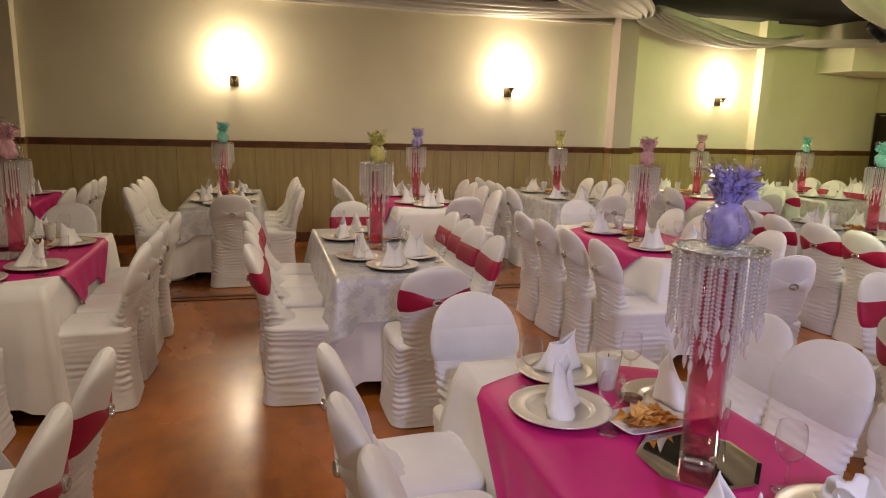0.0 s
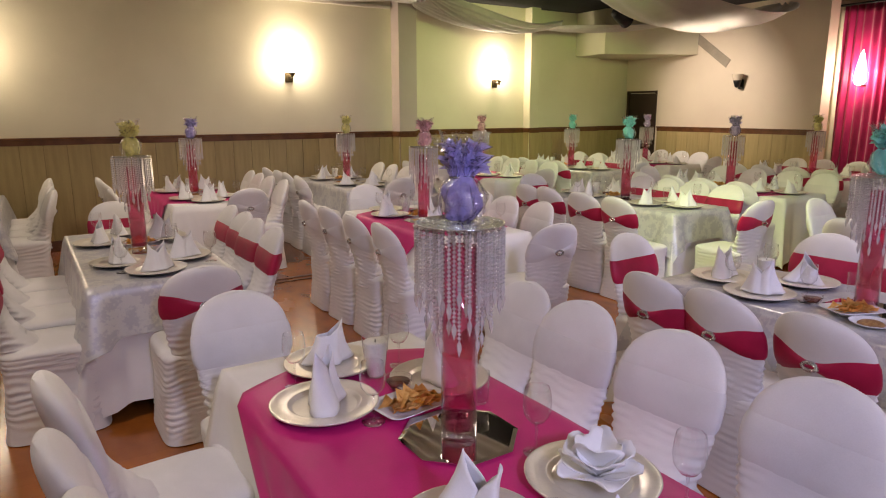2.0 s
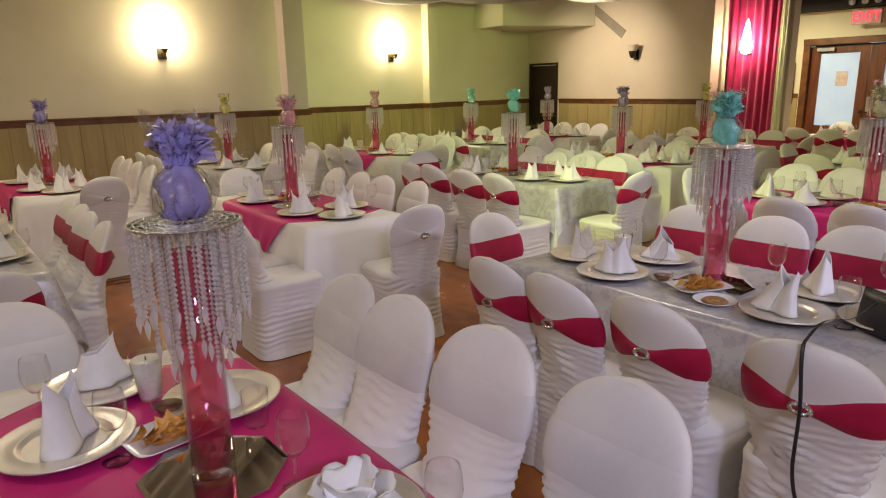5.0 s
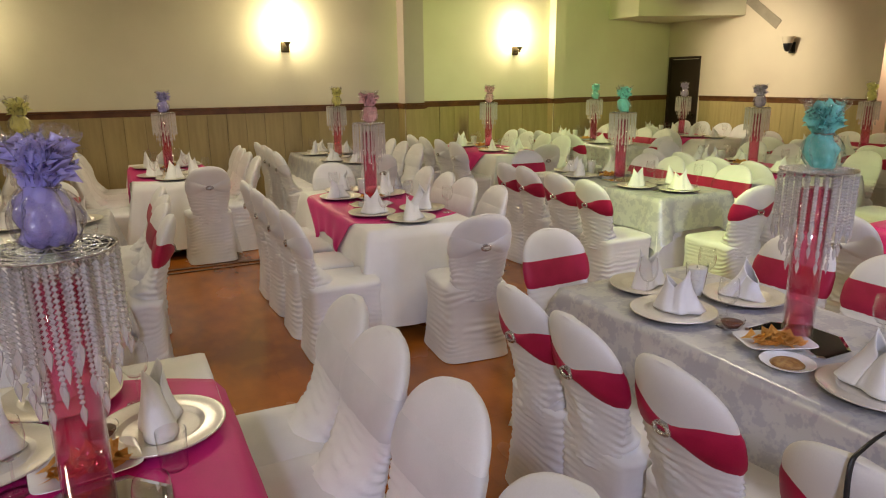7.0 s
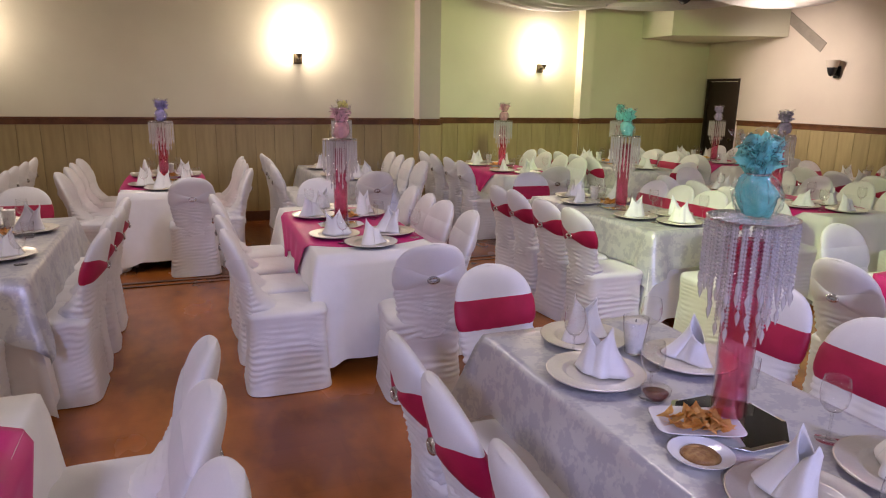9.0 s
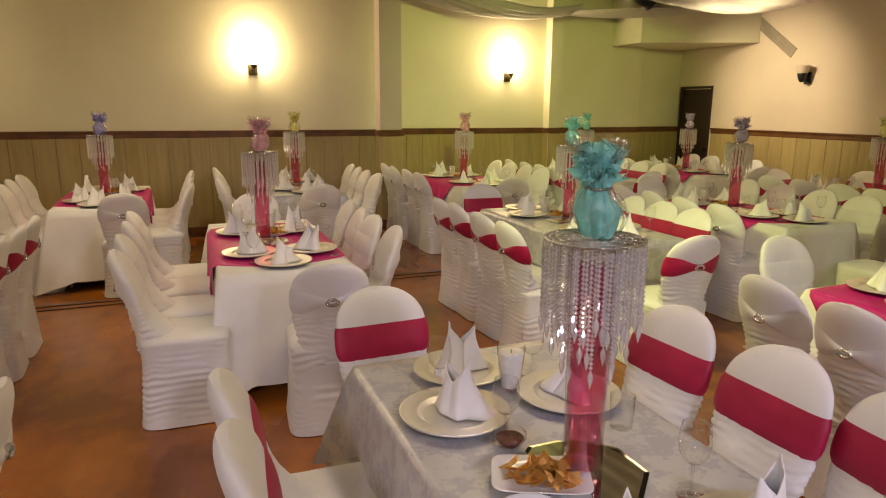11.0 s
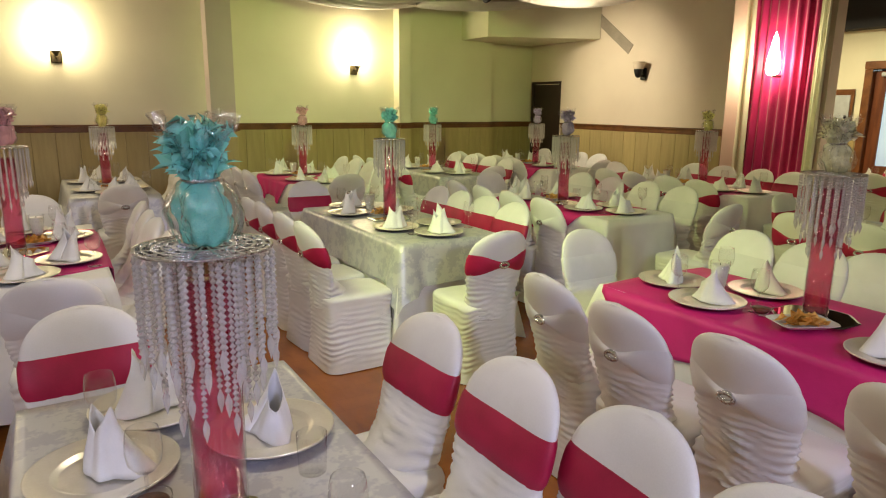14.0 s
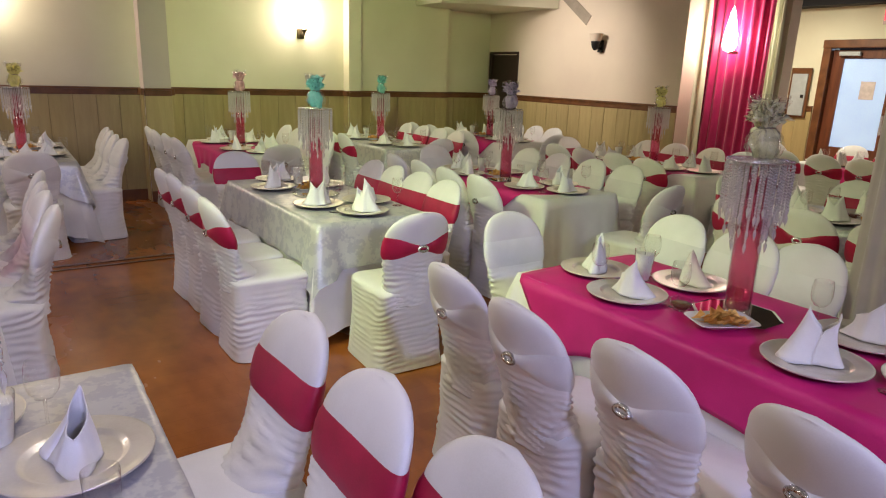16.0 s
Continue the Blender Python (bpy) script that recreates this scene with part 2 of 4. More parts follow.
SHADE = material("sconce_glass", (1, 0.95, 0.85), 0.4, emit=(1.0, 0.9, 0.74), emit_power=16, bump=0.0)
CANDLELIGHT = material("curtain_sconce_glass", (1, 0.95, 0.85), 0.4, emit=(1.0, 0.9, 0.8), emit_power=9, bump=0.0)
# glowing face of the added fill fixtures
PANEL = material("fill_diffuser", (0.9, 0.9, 0.88), 0.5, emit=(1.0, 0.93, 0.82), emit_power=3, bump=0.0)
EXIT = material("exit_letters", (0.9, 0.06, 0.08), 0.5, emit=(1.0, 0.05, 0.12), emit_power=1.3, bump=0.0)
EXIT_BOX = material("exit_sign_face", (0.55, 0.40, 0.40), 0.5, scale=8, bump=0.0)
# bluish glow put into the glass so that the panes look lit
DOORGLASS = material("frosted_glass_with_glow", (0.42, 0.58, 0.78), 0.35, emit=(0.42, 0.62, 1.0), emit_power=0.42, bump=0.0, scale=1.5)
LENS = material("lamp_lens", (0.85, 0.9, 1.0), 0.1, emit=(0.8, 0.85, 1.0), emit_power=2, bump=0.0)


def floor_material():
    m = material("polished_wood_floor", (0.52, 0.165, 0.028), 0.27, scale=1.5, detail_scale=9, bump=0.03, stretch=(1, 0.5, 1), dark=(0.235, 0.068, 0.013), coat=0.25, spread=(0.36, 0.70))
    n, l = m.node_tree.nodes, m.node_tree.links
    b = n["Principled BSDF"]
    tc, br = n.new("ShaderNodeTexCoord"), n.new("ShaderNodeTexBrick")
    br.inputs["Scale"].default_value = 1.0
    br.inputs["Brick Width"].default_value, br.inputs["Row Height"].default_value, br.inputs["Mortar Size"].default_value = 1.2, 0.13, 0.0015
    br.inputs["Color1"].default_value, br.inputs["Color2"].default_value, br.inputs["Mortar"].default_value = (1, 1, 1, 1), (0.82, 0.8, 0.78, 1), (0.5, 0.45, 0.4, 1)
    l.new(tc.outputs["Object"], br.inputs["Vector"])
    mix = n.new("ShaderNodeMix")
    mix.data_type, mix.blend_type = "RGBA", "MULTIPLY"
    mix.inputs["Factor"].default_value = 0.35
    src = b.inputs["Base Color"].links[0].from_socket
    l.new(src, mix.inputs["A"])
    l.new(br.outputs["Color"], mix.inputs["B"])
    l.new(mix.outputs["Result"], b.inputs["Base Color"])
    return m


FLOOR = floor_material()

# ---------------- mesh helpers ----------------


def mesh(name, verts, faces, mat, smooth=True):
    me = bpy.data.meshes.new(name)
    me.from_pydata([tuple(v) for v in verts], [], faces)
    me.materials.append(mat)
    if smooth:
        me.shade_smooth()
    me.update()
    return me


def from_bm(name, bm, mat, smooth=False):
    bmesh.ops.recalc_face_normals(bm, faces=bm.faces[:])
    me = bpy.data.meshes.new(name)
    bm.to_mesh(me)
    bm.free()
    me.materials.append(mat)
    if smooth:
        me.shade_smooth()
    return me


def put(name, me, parent=None, m=None, label=""):
    ob = new(name, me)
    ob.parent = parent
    if m is not None:
        ob.matrix_basis = m
    return tagged(ob, label)


def thing(name, label, category, m=None, group="", kind=""):
    ob = new(name)
    ob.empty_display_size = 0.05
    if m is not None:
        ob.matrix_basis = m
    return tagged(ob, label, category, group, kind)


def box_bm(size, at=(0, 0, 0), bevel=0.0, segments=2, bm=None, turn=None):
    bm = bm or bmesh.new()
    m = Matrix.Translation(at) @ (turn or Matrix()) @ Matrix.Diagonal((*size, 1))
    made = bmesh.ops.create_cube(bm, size=1, matrix=m)
    if bevel:
        edges = {e for v in made["verts"] for e in v.link_edges}
        bmesh.ops.bevel(bm, geom=list(edges), offset=bevel, segments=segments, affect="EDGES", profile=0.5)
    return bm


def box(name, size, mat, at=(0, 0, 0), bevel=0.0, smooth=False, turn=None):
    return from_bm(name, box_bm(size, at, bevel, turn=turn), mat, smooth)


def lathe(name, profile, mat, seg=24, flat=False, cap=True):
    """A surface turned round z from (radius, height) pairs."""
    verts, faces, n = [], [], len(profile)
    for i in range(seg):
        a = 2 * math.pi * i / seg
        verts += [(r * math.cos(a), r * math.sin(a), z) for r, z in profile]
    for i in range(seg):
        j = (i + 1) % seg
        faces += [(i * n + k, j * n + k, j * n + k + 1, i * n + k + 1) for k in range(n - 1)]
    if cap and profile[0][0] > 1e-4:
        faces.append([i * n for i in range(seg)][::-1])
    if cap and profile[-1][0] > 1e-4:
        faces.append([i * n + n - 1 for i in range(seg)])
    return mesh(name, verts, faces, mat, not flat)


def loops(name, rings, mat, cap=True, smooth=True):
    """A skin over rings of equal count."""
    n = len(rings[0])
    verts = [v for r in rings for v in r]
    faces = [(a * n + i, a * n + (i + 1) % n, (a + 1) * n + (i + 1) % n, (a + 1) * n + i) for a in range(len(rings) - 1) for i in range(n)]
    if cap:
        faces += [list(range(n))[::-1], [(len(rings) - 1) * n + i for i in range(n)]]
    return mesh(name, verts, faces, mat, smooth)


def grid(name, f, nu, nv, mat, thick=0.0, smooth=True):
    """A sheet from f(u, v), u and v from 0 to 1, with a thickness given by a second layer."""
    verts = [Vector(f(i / nu, j / nv)) for j in range(nv + 1) for i in range(nu + 1)]
    w = nu + 1
    faces = [(j * w + i, j * w + i + 1, (j + 1) * w + i + 1, (j + 1) * w + i) for j in range(nv) for i in range(nu)]
    me = mesh(name, verts, faces, mat, smooth)
    if thick:
        bm = bmesh.new()
        bm.from_mesh(me)
        bmesh.ops.solidify(bm, geom=bm.faces[:], thickness=thick)
        bm.to_mesh(me)
        bm.free()
        if smooth:
            me.shade_smooth()
    return me


def squircle(hx, hy, p, n):
    pts = []
    for i in range(n):
        a = 2 * math.pi * i / n
        c, s = math.cos(a), math.sin(a)
        pts.append((hx * math.copysign(abs(c) ** (2 / p), c), hy * math.copysign(abs(s) ** (2 / p), s)))
    return pts


def fold(x, y, z, k=1.0, fan=0.0):
    """Ruched folds that run across and sag, uneven in spacing, slant and depth."""
    sag = z + fan * abs(x) + 0.10 * noise.noise(Vector((x * 3.1 * k, y * 3.1 * k, z * 2.0 + 5))) + 0.035 * noise.noise(Vector((x * 9, y * 9, z * 6)))
    spacing = 120 + 30 * noise.noise(Vector((k, 2.0, z * 1.5)))
    crest = (0.5 + 0.5 * math.cos(sag * spacing * 1.7)) ** 1.3
    depth = 0.60 + 1.1 * noise.noise(Vector((x * 5 + k, y * 5, z * 8 + 3)))
    return crest * max(0.05, min(1.0, depth))

# ---------------- structure ----------------
H = 3.35


def setting(name, me, label, parent=None):
    ob = put(name, me, parent, None, label)
    return tagged(ob, kind="structure", category=name.split("_")[0])


floor = setting("floor", box("floor", (22, 15.5, 0.1), FLOOR, (8, 3.4, -0.05)), "glossy orange-brown wooden floor with mottled stain")
setting("ceiling", box("ceiling", (22, 15.5, 0.1), CEIL, (8, 3.4, H + 0.05)), "black painted ceiling above the white draping")
setting("trim", box("floor_strip", (15.0, 0.05, 0.006), WOOD, (5.6, 6.72, 0.005), 0.002), "dark strip set across the wooden floor")
setting("trim", box("floor_strip", (15.0, 0.03, 0.006), WOOD, (5.6, 6.60, 0.005), 0.002), "dark strip set across the wooden floor")

NORTH = [(-2.6, -0.1, 9.45), (0.12, 7.78, 9.45), (8.08, 10.58, 9.8), (10.78, 12.4, 9.8), (12.4, 13.35, 9.98)]
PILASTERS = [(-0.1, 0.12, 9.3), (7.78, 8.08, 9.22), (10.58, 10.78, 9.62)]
RAIL_Z = 1.325
board_meshes = {}


def wainscot(parent, run, at, along):
    """Tongued boards, baseboard and moulded rail on a wall from run[0] to run[1]; along: 'x' or 'y'."""
    a, b = run
    back = put("wainscot_backing", box("backing", (b - a, 0.012, RAIL_Z - 0.06) if along == "x" else (0.012, b - a, RAIL_Z - 0.06), GROOVE, (((a + b) / 2, at - 0.006, RAIL_Z / 2 - 0.03) if along == "x" else (at - 0.006, (a + b) / 2, RAIL_Z / 2 - 0.03))), parent)
    n = max(1, round((b - a) / 0.24))
    w = (b - a) / n
    key = (round(w, 4), along)
    if key not in board_meshes:
        size = (w - 0.0045, 0.014, RAIL_Z - 0.20) if along == "x" else (0.014, w - 0.0045, RAIL_Z - 0.20)
        board_meshes[key] = box("board", size, BOARD, (0, 0, 0), 0.003)
    for i in range(n):
        c = a + (i + 0.5) * w
        zc = 0.13 + (RAIL_Z - 0.20) / 2
        put("board", board_meshes[key], parent, Matrix.Translation((c, at - 0.019, zc) if along == "x" else (at - 0.019, c, zc)))
    for name, z0, z1, d in (("baseboard", 0.0, 0.13, 0.03), ("rail", RAIL_Z - 0.075, RAIL_Z - 0.012, 0.035), ("rail_cap", RAIL_Z - 0.012, RAIL_Z + 0.012, 0.055)):
        size = (b - a, d, z1 - z0) if along == "x" else (d, b - a, z1 - z0)
        put(name, box(name, size, WOOD, ((a + b) / 2, at - d / 2 - 0.002, (z0 + z1) / 2) if along == "x" else (at - d / 2 - 0.002, (a + b) / 2, (z0 + z1) / 2), 0.006), parent)


north = []
for i, (x0, x1, y) in enumerate(NORTH):
    w = setting("wall_north_%d" % (i + 1), box("wall", (x1 - x0, 0.6, H), WALL, ((x0 + x1) / 2, y + 0.3, H / 2)), "cream painted wall above tan tongued wainscot boards")
    wainscot(w, (x0, x1), y, "x")
# the second pilaster takes the shaded copy of the wall colour
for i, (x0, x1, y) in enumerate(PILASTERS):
    w = setting("wall_pilaster_%d" % (i + 1), box("pilaster", (x1 - x0, 0.7, H), SHADED_WALL if i == 1 else WALL, ((x0 + x1) / 2, y + 0.35, H / 2), 0.004), "cream pilaster with shade and pink light in its colour, tan boarded foot" if i == 1 else "cream painted pilaster with tan boarded foot")
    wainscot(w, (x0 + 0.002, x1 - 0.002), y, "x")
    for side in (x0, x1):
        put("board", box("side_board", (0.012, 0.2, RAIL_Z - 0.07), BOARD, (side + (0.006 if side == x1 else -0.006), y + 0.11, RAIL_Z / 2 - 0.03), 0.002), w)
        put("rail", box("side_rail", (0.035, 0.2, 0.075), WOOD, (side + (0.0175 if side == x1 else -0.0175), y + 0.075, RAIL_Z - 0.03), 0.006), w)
setting("trim_cornice", box("cornice", (7.7, 0.06, 0.05), WHITE, (3.9, 9.418, 3.1), 0.01), "white cornice along the top of the cream wall")
SOFFIT = [(11.78, 9.97), (11.78, 9.08), (13.34, 8.36), (13.34, 9.97)]
setting("ceiling_soffit", loops("soffit", [[(x, y, z) for x, y in SOFFIT] for z in (2.6, H)], WALL, smooth=False), "dropped off-white soffit in the corner of the hall")
# thin dark strip laid where the wall is in shade below the soffit
setting("trim_brace", box("brace", (0.014, 0.15, 0.86), WALL_SHADE, (13.346, 8.08, 2.66), 0.004, turn=pose(0, 0, 0, -54)), "flat slanted strip, darkened to stand in for shade below the soffit")

east = setting("wall_east", box("wall", (0.25, 3.10, H), WALL_EAST, (13.475, 7.65, H / 2)), "beige painted wall above tan wainscot boards")
wainscot(east, (6.1, 9.14), 13.35, "y")
setting("wall_curtain_recess", box("wall", (0.2, 1.55, H), WALL_EAST, (14.12, 6.0, H / 2)), "beige painted wall behind the magenta curtain")
setting("wall_recess_side", box("wall", (0.62, 0.2, H), WALL_EAST, (13.91, 6.88, H / 2)), "beige painted side of the curtain recess")
setting("wall_east_over_door", box("wall", (0.25, 0.78, H - 2.0), WALL_EAST, (13.475, 9.59, 2.0 + (H - 2.0) / 2)), "beige painted wall above a dark door")
door = tagged(put("door_1", box("leaf", (0.045, 0.68, 1.95), BLACKDOOR, (13.40, 9.56, 0.98), 0.004)), "closed dark brown flush door", "door", kind="structure")
for name, size, at in (("jamb", (0.07, 0.04, 1.97), (13.37, 9.215, 0.985)), ("jamb", (0.07, 0.04, 1.97), (13.37, 9.92, 0.985)), ("head", (0.07, 0.745, 0.04), (13.37, 9.567, 1.985))):
    put(name, box(name, size, BLACKDOOR, at, 0.004), door)
put("door_handle", lathe("knob", [(0, 0), (0.012, 0), (0.012, 0.04), (0.028, 0.05), (0.03, 0.065), (0.02, 0.08), (0, 0.083)], BRONZE, 16), door, pose(13.377, 9.28, 1.0, 0, -90, 0))

# lobby wall with the exit doors
EX = 17.0
for name, y0, y1, z0, z1 in (("wall_exit_1", 6.22, 9.98, 0, H), ("wall_exit_2", -4.2, 4.12, 0, H), ("wall_exit_3", 4.12, 6.22, 2.24, H)):
    w = setting(name, box("wall", (0.25, y1 - y0, z1 - z0), WALL, (EX + 0.125, (y0 + y1) / 2, (z0 + z1) / 2)), "cream painted lobby wall")
    if z0 == 0 and y0 > 6:
        wainscot(w, (y0 + 0.12, y1), EX, "y")
setting("trim_lobby", box("band", (0.3, 6.0, 0.55), CEIL, (EX - 0.17, 4.0, H - 0.28)), "black painted band under the lobby ceiling")
doors = thing("door_2", "mahogany double exit doors with frosted glass lights", "door", kind="structure")
for name, size, at in (("jamb", (0.16, 0.12, 2.2), (EX - 0.04, 6.22, 1.1)), ("jamb", (0.16, 0.12, 2.2), (EX - 0.04, 4.12, 1.1)), ("head", (0.16, 2.24, 0.12), (EX - 0.04, 5.17, 2.26))):
    put(name, box(name, size, WOOD, at, 0.012), doors)
for k, yc in enumerate((5.665, 4.675)):
    gw = 0.66 if k == 0 else 0.5
    bm = bmesh.new()
    for size, at in (((0.05, (0.98 - gw) / 2, 2.17), (EX, yc - gw / 2 - (0.98 - gw) / 4, 1.09)), ((0.05, (0.98 - gw) / 2, 2.17), (EX, yc + gw / 2 + (0.98 - gw) / 4, 1.09)),
                     ((0.05, gw, 0.74), (EX, yc, 0.375)), ((0.05, gw, 0.12), (EX, yc, 2.115))):
        box_bm(size, at, 0, bm=bm)
    leaf = put("leaf", from_bm("leaf", bm, DOORWOOD), doors)
    put("pane", box("pane", (0.012, gw, 1.30), DOORGLASS, (EX + 0.005, yc, 1.40)), leaf, label="frosted glass pane given a glow of its own to look lit")
    put("panel", box("panel", (0.02, 0.6, 0.4), DOORWOOD, (EX - 0.03, yc, 0.36), 0.008), leaf)
    put("handle", lathe("handle", [(0, 0), (0.02, 0), (0.02, 0.03), (0.03, 0.045), (0.03, 0.06), (0, 0.07)], BRONZE, 14), leaf, pose(EX - 0.02, 5.22 if k == 0 else 5.12, 1.02, 0, -90, 0))
put("closer", box("closer", (0.06, 0.3, 0.06), GREY, (EX - 0.06, 5.9, 2.12), 0.008), doors, label="grey metal door closer")
tagged(put("paper_notice", box("notice", (0.004, 0.2, 0.26), PAPER, (EX - 0.006, 5.6, 1.60))), "small printed notice taped to the door glass", "notice")
panel = thing("electrical_panel", "grey metal electrical panel set in the cream wall", "panel")
put("surround", box("surround", (0.03, 0.32, 0.76), WOOD, (EX - 0.045, 6.58, 1.53), 0.004), panel)
put("cover", box("cover", (0.03, 0.24, 0.64), GREY, (EX - 0.07, 6.58, 1.50), 0.006), panel)
put("latch", box("latch", (0.02, 0.04, 0.05), BLACK, (EX - 0.09, 6.5, 1.48), 0.004), panel)
sign = thing("exit_sign", "lit exit sign with red letters above the doors", "sign")
put("box", box("sign_box", (0.06, 0.46, 0.25), EXIT_BOX, (EX - 0.2, 5.24, 2.63), 0.008), sign)
font = bpy.data.curves.new("exit_text", "FONT")
font.body, font.size, font.align_x, font.align_y, font.extrude, font.offset = "EXIT", 0.22, "CENTER", "CENTER", 0.004, 0.006
letters = put("letters", font, sign, pose(EX - 0.235, 5.24, 2.63, 90, 0, -90))
font.materials.append(EXIT)
put("bracket", box("bracket", (0.17, 0.06, 0.05), BLACK, (EX - 0.09, 5.24, 2.63)), sign)
for k in (-1, 0, 1):
    head = thing("emergency_light", "small round emergency lamp head above the exit sign", "lamp", pose(EX - 0.36, 5.24 + 0.2 * k, 2.88), "emergency lamps over the exit")
    put("head", lathe("head", [(0, -0.06), (0.03, -0.055), (0.055, 0.0), (0.055, 0.025), (0.05, 0.03), (0, 0.03)], GREY, 16), head, pose(0, 0, 0, 0, -90, 0))
    put("stem", box("stem", (0.08, 0.02, 0.02), GREY, (0.06, 0, 0.0)), head)
ext = thing("fire_extinguisher", "red fire extinguisher standing by the exit doors", "extinguisher", pose(16.85, 6.52, 0))
put("cylinder", lathe("cylinder", [(0.07, 0), (0.075, 0.02), (0.075, 0.4), (0.05, 0.46), (0.02, 0.48), (0.02, 0.5)], RED, 18), ext)
put("valve", box("valve", (0.05, 0.11, 0.05), BLACK, (0, 0, 0.52), 0.008), ext)
put("hose", box("hose", (0.02, 0.02, 0.3), BLACK, (0.085, 0, 0.33), 0.006), ext)

# walls that close the hall behind the camera
setting("wall_west", box("wall", (0.2, 15.5, H), WALL, (-2.7, 3.4, H / 2)), "cream painted wall")
setting("wall_south", box("wall", (20.0, 0.2, H), WALL, (7.3, -3.2, H / 2)), "cream painted wall")
setting("wall_lobby_north", box("wall", (3.6, 0.2, H), WALL, (15.3, 10.08, H / 2)), "cream painted lobby wall")


def swag(name, a, b, sag, width, mat, pleats=7, amp=0.04, label="", nu=40, nv=42, across=None):
    """A length of voile hung from a to b, gathered at both ends."""
    a, b = Vector(a), Vector(b)
    across = Vector(across) if across else Vector((-(b - a).y, (b - a).x, 0)).normalized()

    def f(u, v):
        s = 4 * u * (1 - u)
        gather = 0.16 + 0.84 * s ** 0.6
        w = (v - 0.5) * width * gather
        p = a.lerp(b, u) + across * w
        depth = sag * s * (1 - 0.35 * (2 * v - 1) ** 2)
        p.z += -depth + amp * (1 - 0.4 * s) * math.sin(v * pleats * 2 * math.pi + 2 * noise.noise(Vector((u * 2, v * 3, sag))))
        return p
    return tagged(put(name, grid("voile", f, nu, nv, mat, 0.003)), label, "drape")


SW = "white voile swag draped below the black ceiling"
swag("ceiling_drape", (1.2, 8.4, 3.25), (7.9, 8.9, 3.2), 0.22, 1.3, DRAPE, 6, 0.04, SW)
swag("ceiling_drape", (7.9, 8.95, 3.15), (10.7, 9.35, 3.0), 0.20, 0.8, DRAPE, 5, 0.035, SW)
swag("ceiling_drape", (10.7, 9.35, 3.0), (13.2, 8.3, 3.2), 0.12, 0.8, DRAPE, 5, 0.03, SW)
swag("ceiling_drape", (7.9, 8.6, 3.2), (10.7, 9.1, 3.05), 0.30, 0.9, DRAPE, 6, 0.035, SW)
swag("ceiling_drape", (-2.3, 8.4, 3.2), (1.2, 8.4, 3.25), 0.2, 1.2, DRAPE, 6, 0.04, SW)
swag("ceiling_drape", (7.9, 8.95, 3.15), (3.6, 4.6, 3.3), 0.2, 1.1, DRAPE, 6, 0.04, SW)
swag("ceiling_drape", (8.7, 6.3, 3.25), (13.25, 6.8, 3.25), 0.56, 1.5, DRAPE, 3, 0.02, "broad white voile swag lit from above")

for k in range(5):
    swag("ceiling_drape", (-1.0 + 2.3 * k, -2.6, 3.3), (-1.0 + 2.3 * k, 7.4, 3.3), 0.10, 2.5, DRAPE, 9, 0.02, "white voile drawn flat below the black ceiling", 30, 60)
# made-up fixtures around the added fill lamps
for lx, ly in FILL_LIGHTS:
    cl = thing("ceiling_light", "round white ceiling fixture added to carry a fill lamp", "ceiling light", pose(lx, ly, 3.05), "ceiling lights")
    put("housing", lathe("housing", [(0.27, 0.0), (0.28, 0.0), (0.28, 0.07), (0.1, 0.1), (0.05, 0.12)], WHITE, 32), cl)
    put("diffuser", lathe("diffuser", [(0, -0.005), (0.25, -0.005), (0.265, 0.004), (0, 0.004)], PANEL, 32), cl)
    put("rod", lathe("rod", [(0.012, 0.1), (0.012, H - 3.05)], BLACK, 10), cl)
for place, aim, colour, watts in STAGE_LIGHTS:
    s = thing("stage_light", "black stage spotlight hung from the ceiling", "stage light", Matrix.Translation(place), "stage lights")
    turn = look((0, 0, 0), Vector(aim) - Vector(place))
    put("can", lathe("can", [(0.04, 0.16), (0.085, 0.12), (0.1, 0.0), (0.1, -0.15), (0.108, -0.15), (0.108, -0.17), (0.09, -0.17), (0.09, -0.1), (0.0, -0.1)], BLACK, 20), s, turn)
    put("lens", lathe("lens", [(0, -0.115), (0.085, -0.115), (0.085, -0.105), (0, -0.105)], LENS, 20), s, turn)
    put("yoke", box("yoke", (0.28, 0.03, 0.02), BLACK, (0, 0, 0.2), 0.004), s)
    for k in (-1, 1):
        put("yoke_arm", box("arm", (0.015, 0.03, 0.22), BLACK, (0.133 * k, 0, 0.1), 0.003), s)
    put("clamp", lathe("clamp", [(0.02, 0.2), (0.02, H - place[2])], BLACK, 10), s)


def sconce(x, y, label):
    s = thing("wall_sconce", label, "wall lamp", pose(x, y, 2.05), "wall sconces")
    put("backplate", box("backplate", (0.11, 0.02, 0.13), BRONZE, (0, -0.012, 0.03), 0.008), s)
    put("arm", box("arm", (0.025, 0.12, 0.025), BRONZE, (0, -0.08, 0.03), 0.006), s)
    put("cup", lathe("cup", [(0.012, 0.0), (0.03, 0.03), (0.045, 0.05), (0.048, 0.06)], BRONZE, 18), s, pose(0, -0.15, 0.03))
    put("finial", lathe("finial", [(0.0, -0.03), (0.012, -0.02), (0.012, 0.0)], BRONZE, 12), s, pose(0, -0.15, 0.03))
    sh = put("shade", lathe("shade", [(0.05, 0.06), (0.085, 0.09), (0.105, 0.15), (0.10, 0.20), (0.086, 0.23), (0.10, 0.27), (0.115, 0.33), (0.12, 0.38)], SHADE, 24), s, pose(0, -0.15, 0.03), "glowing opal glass shade")
    sh.visible_shadow = False
    return s


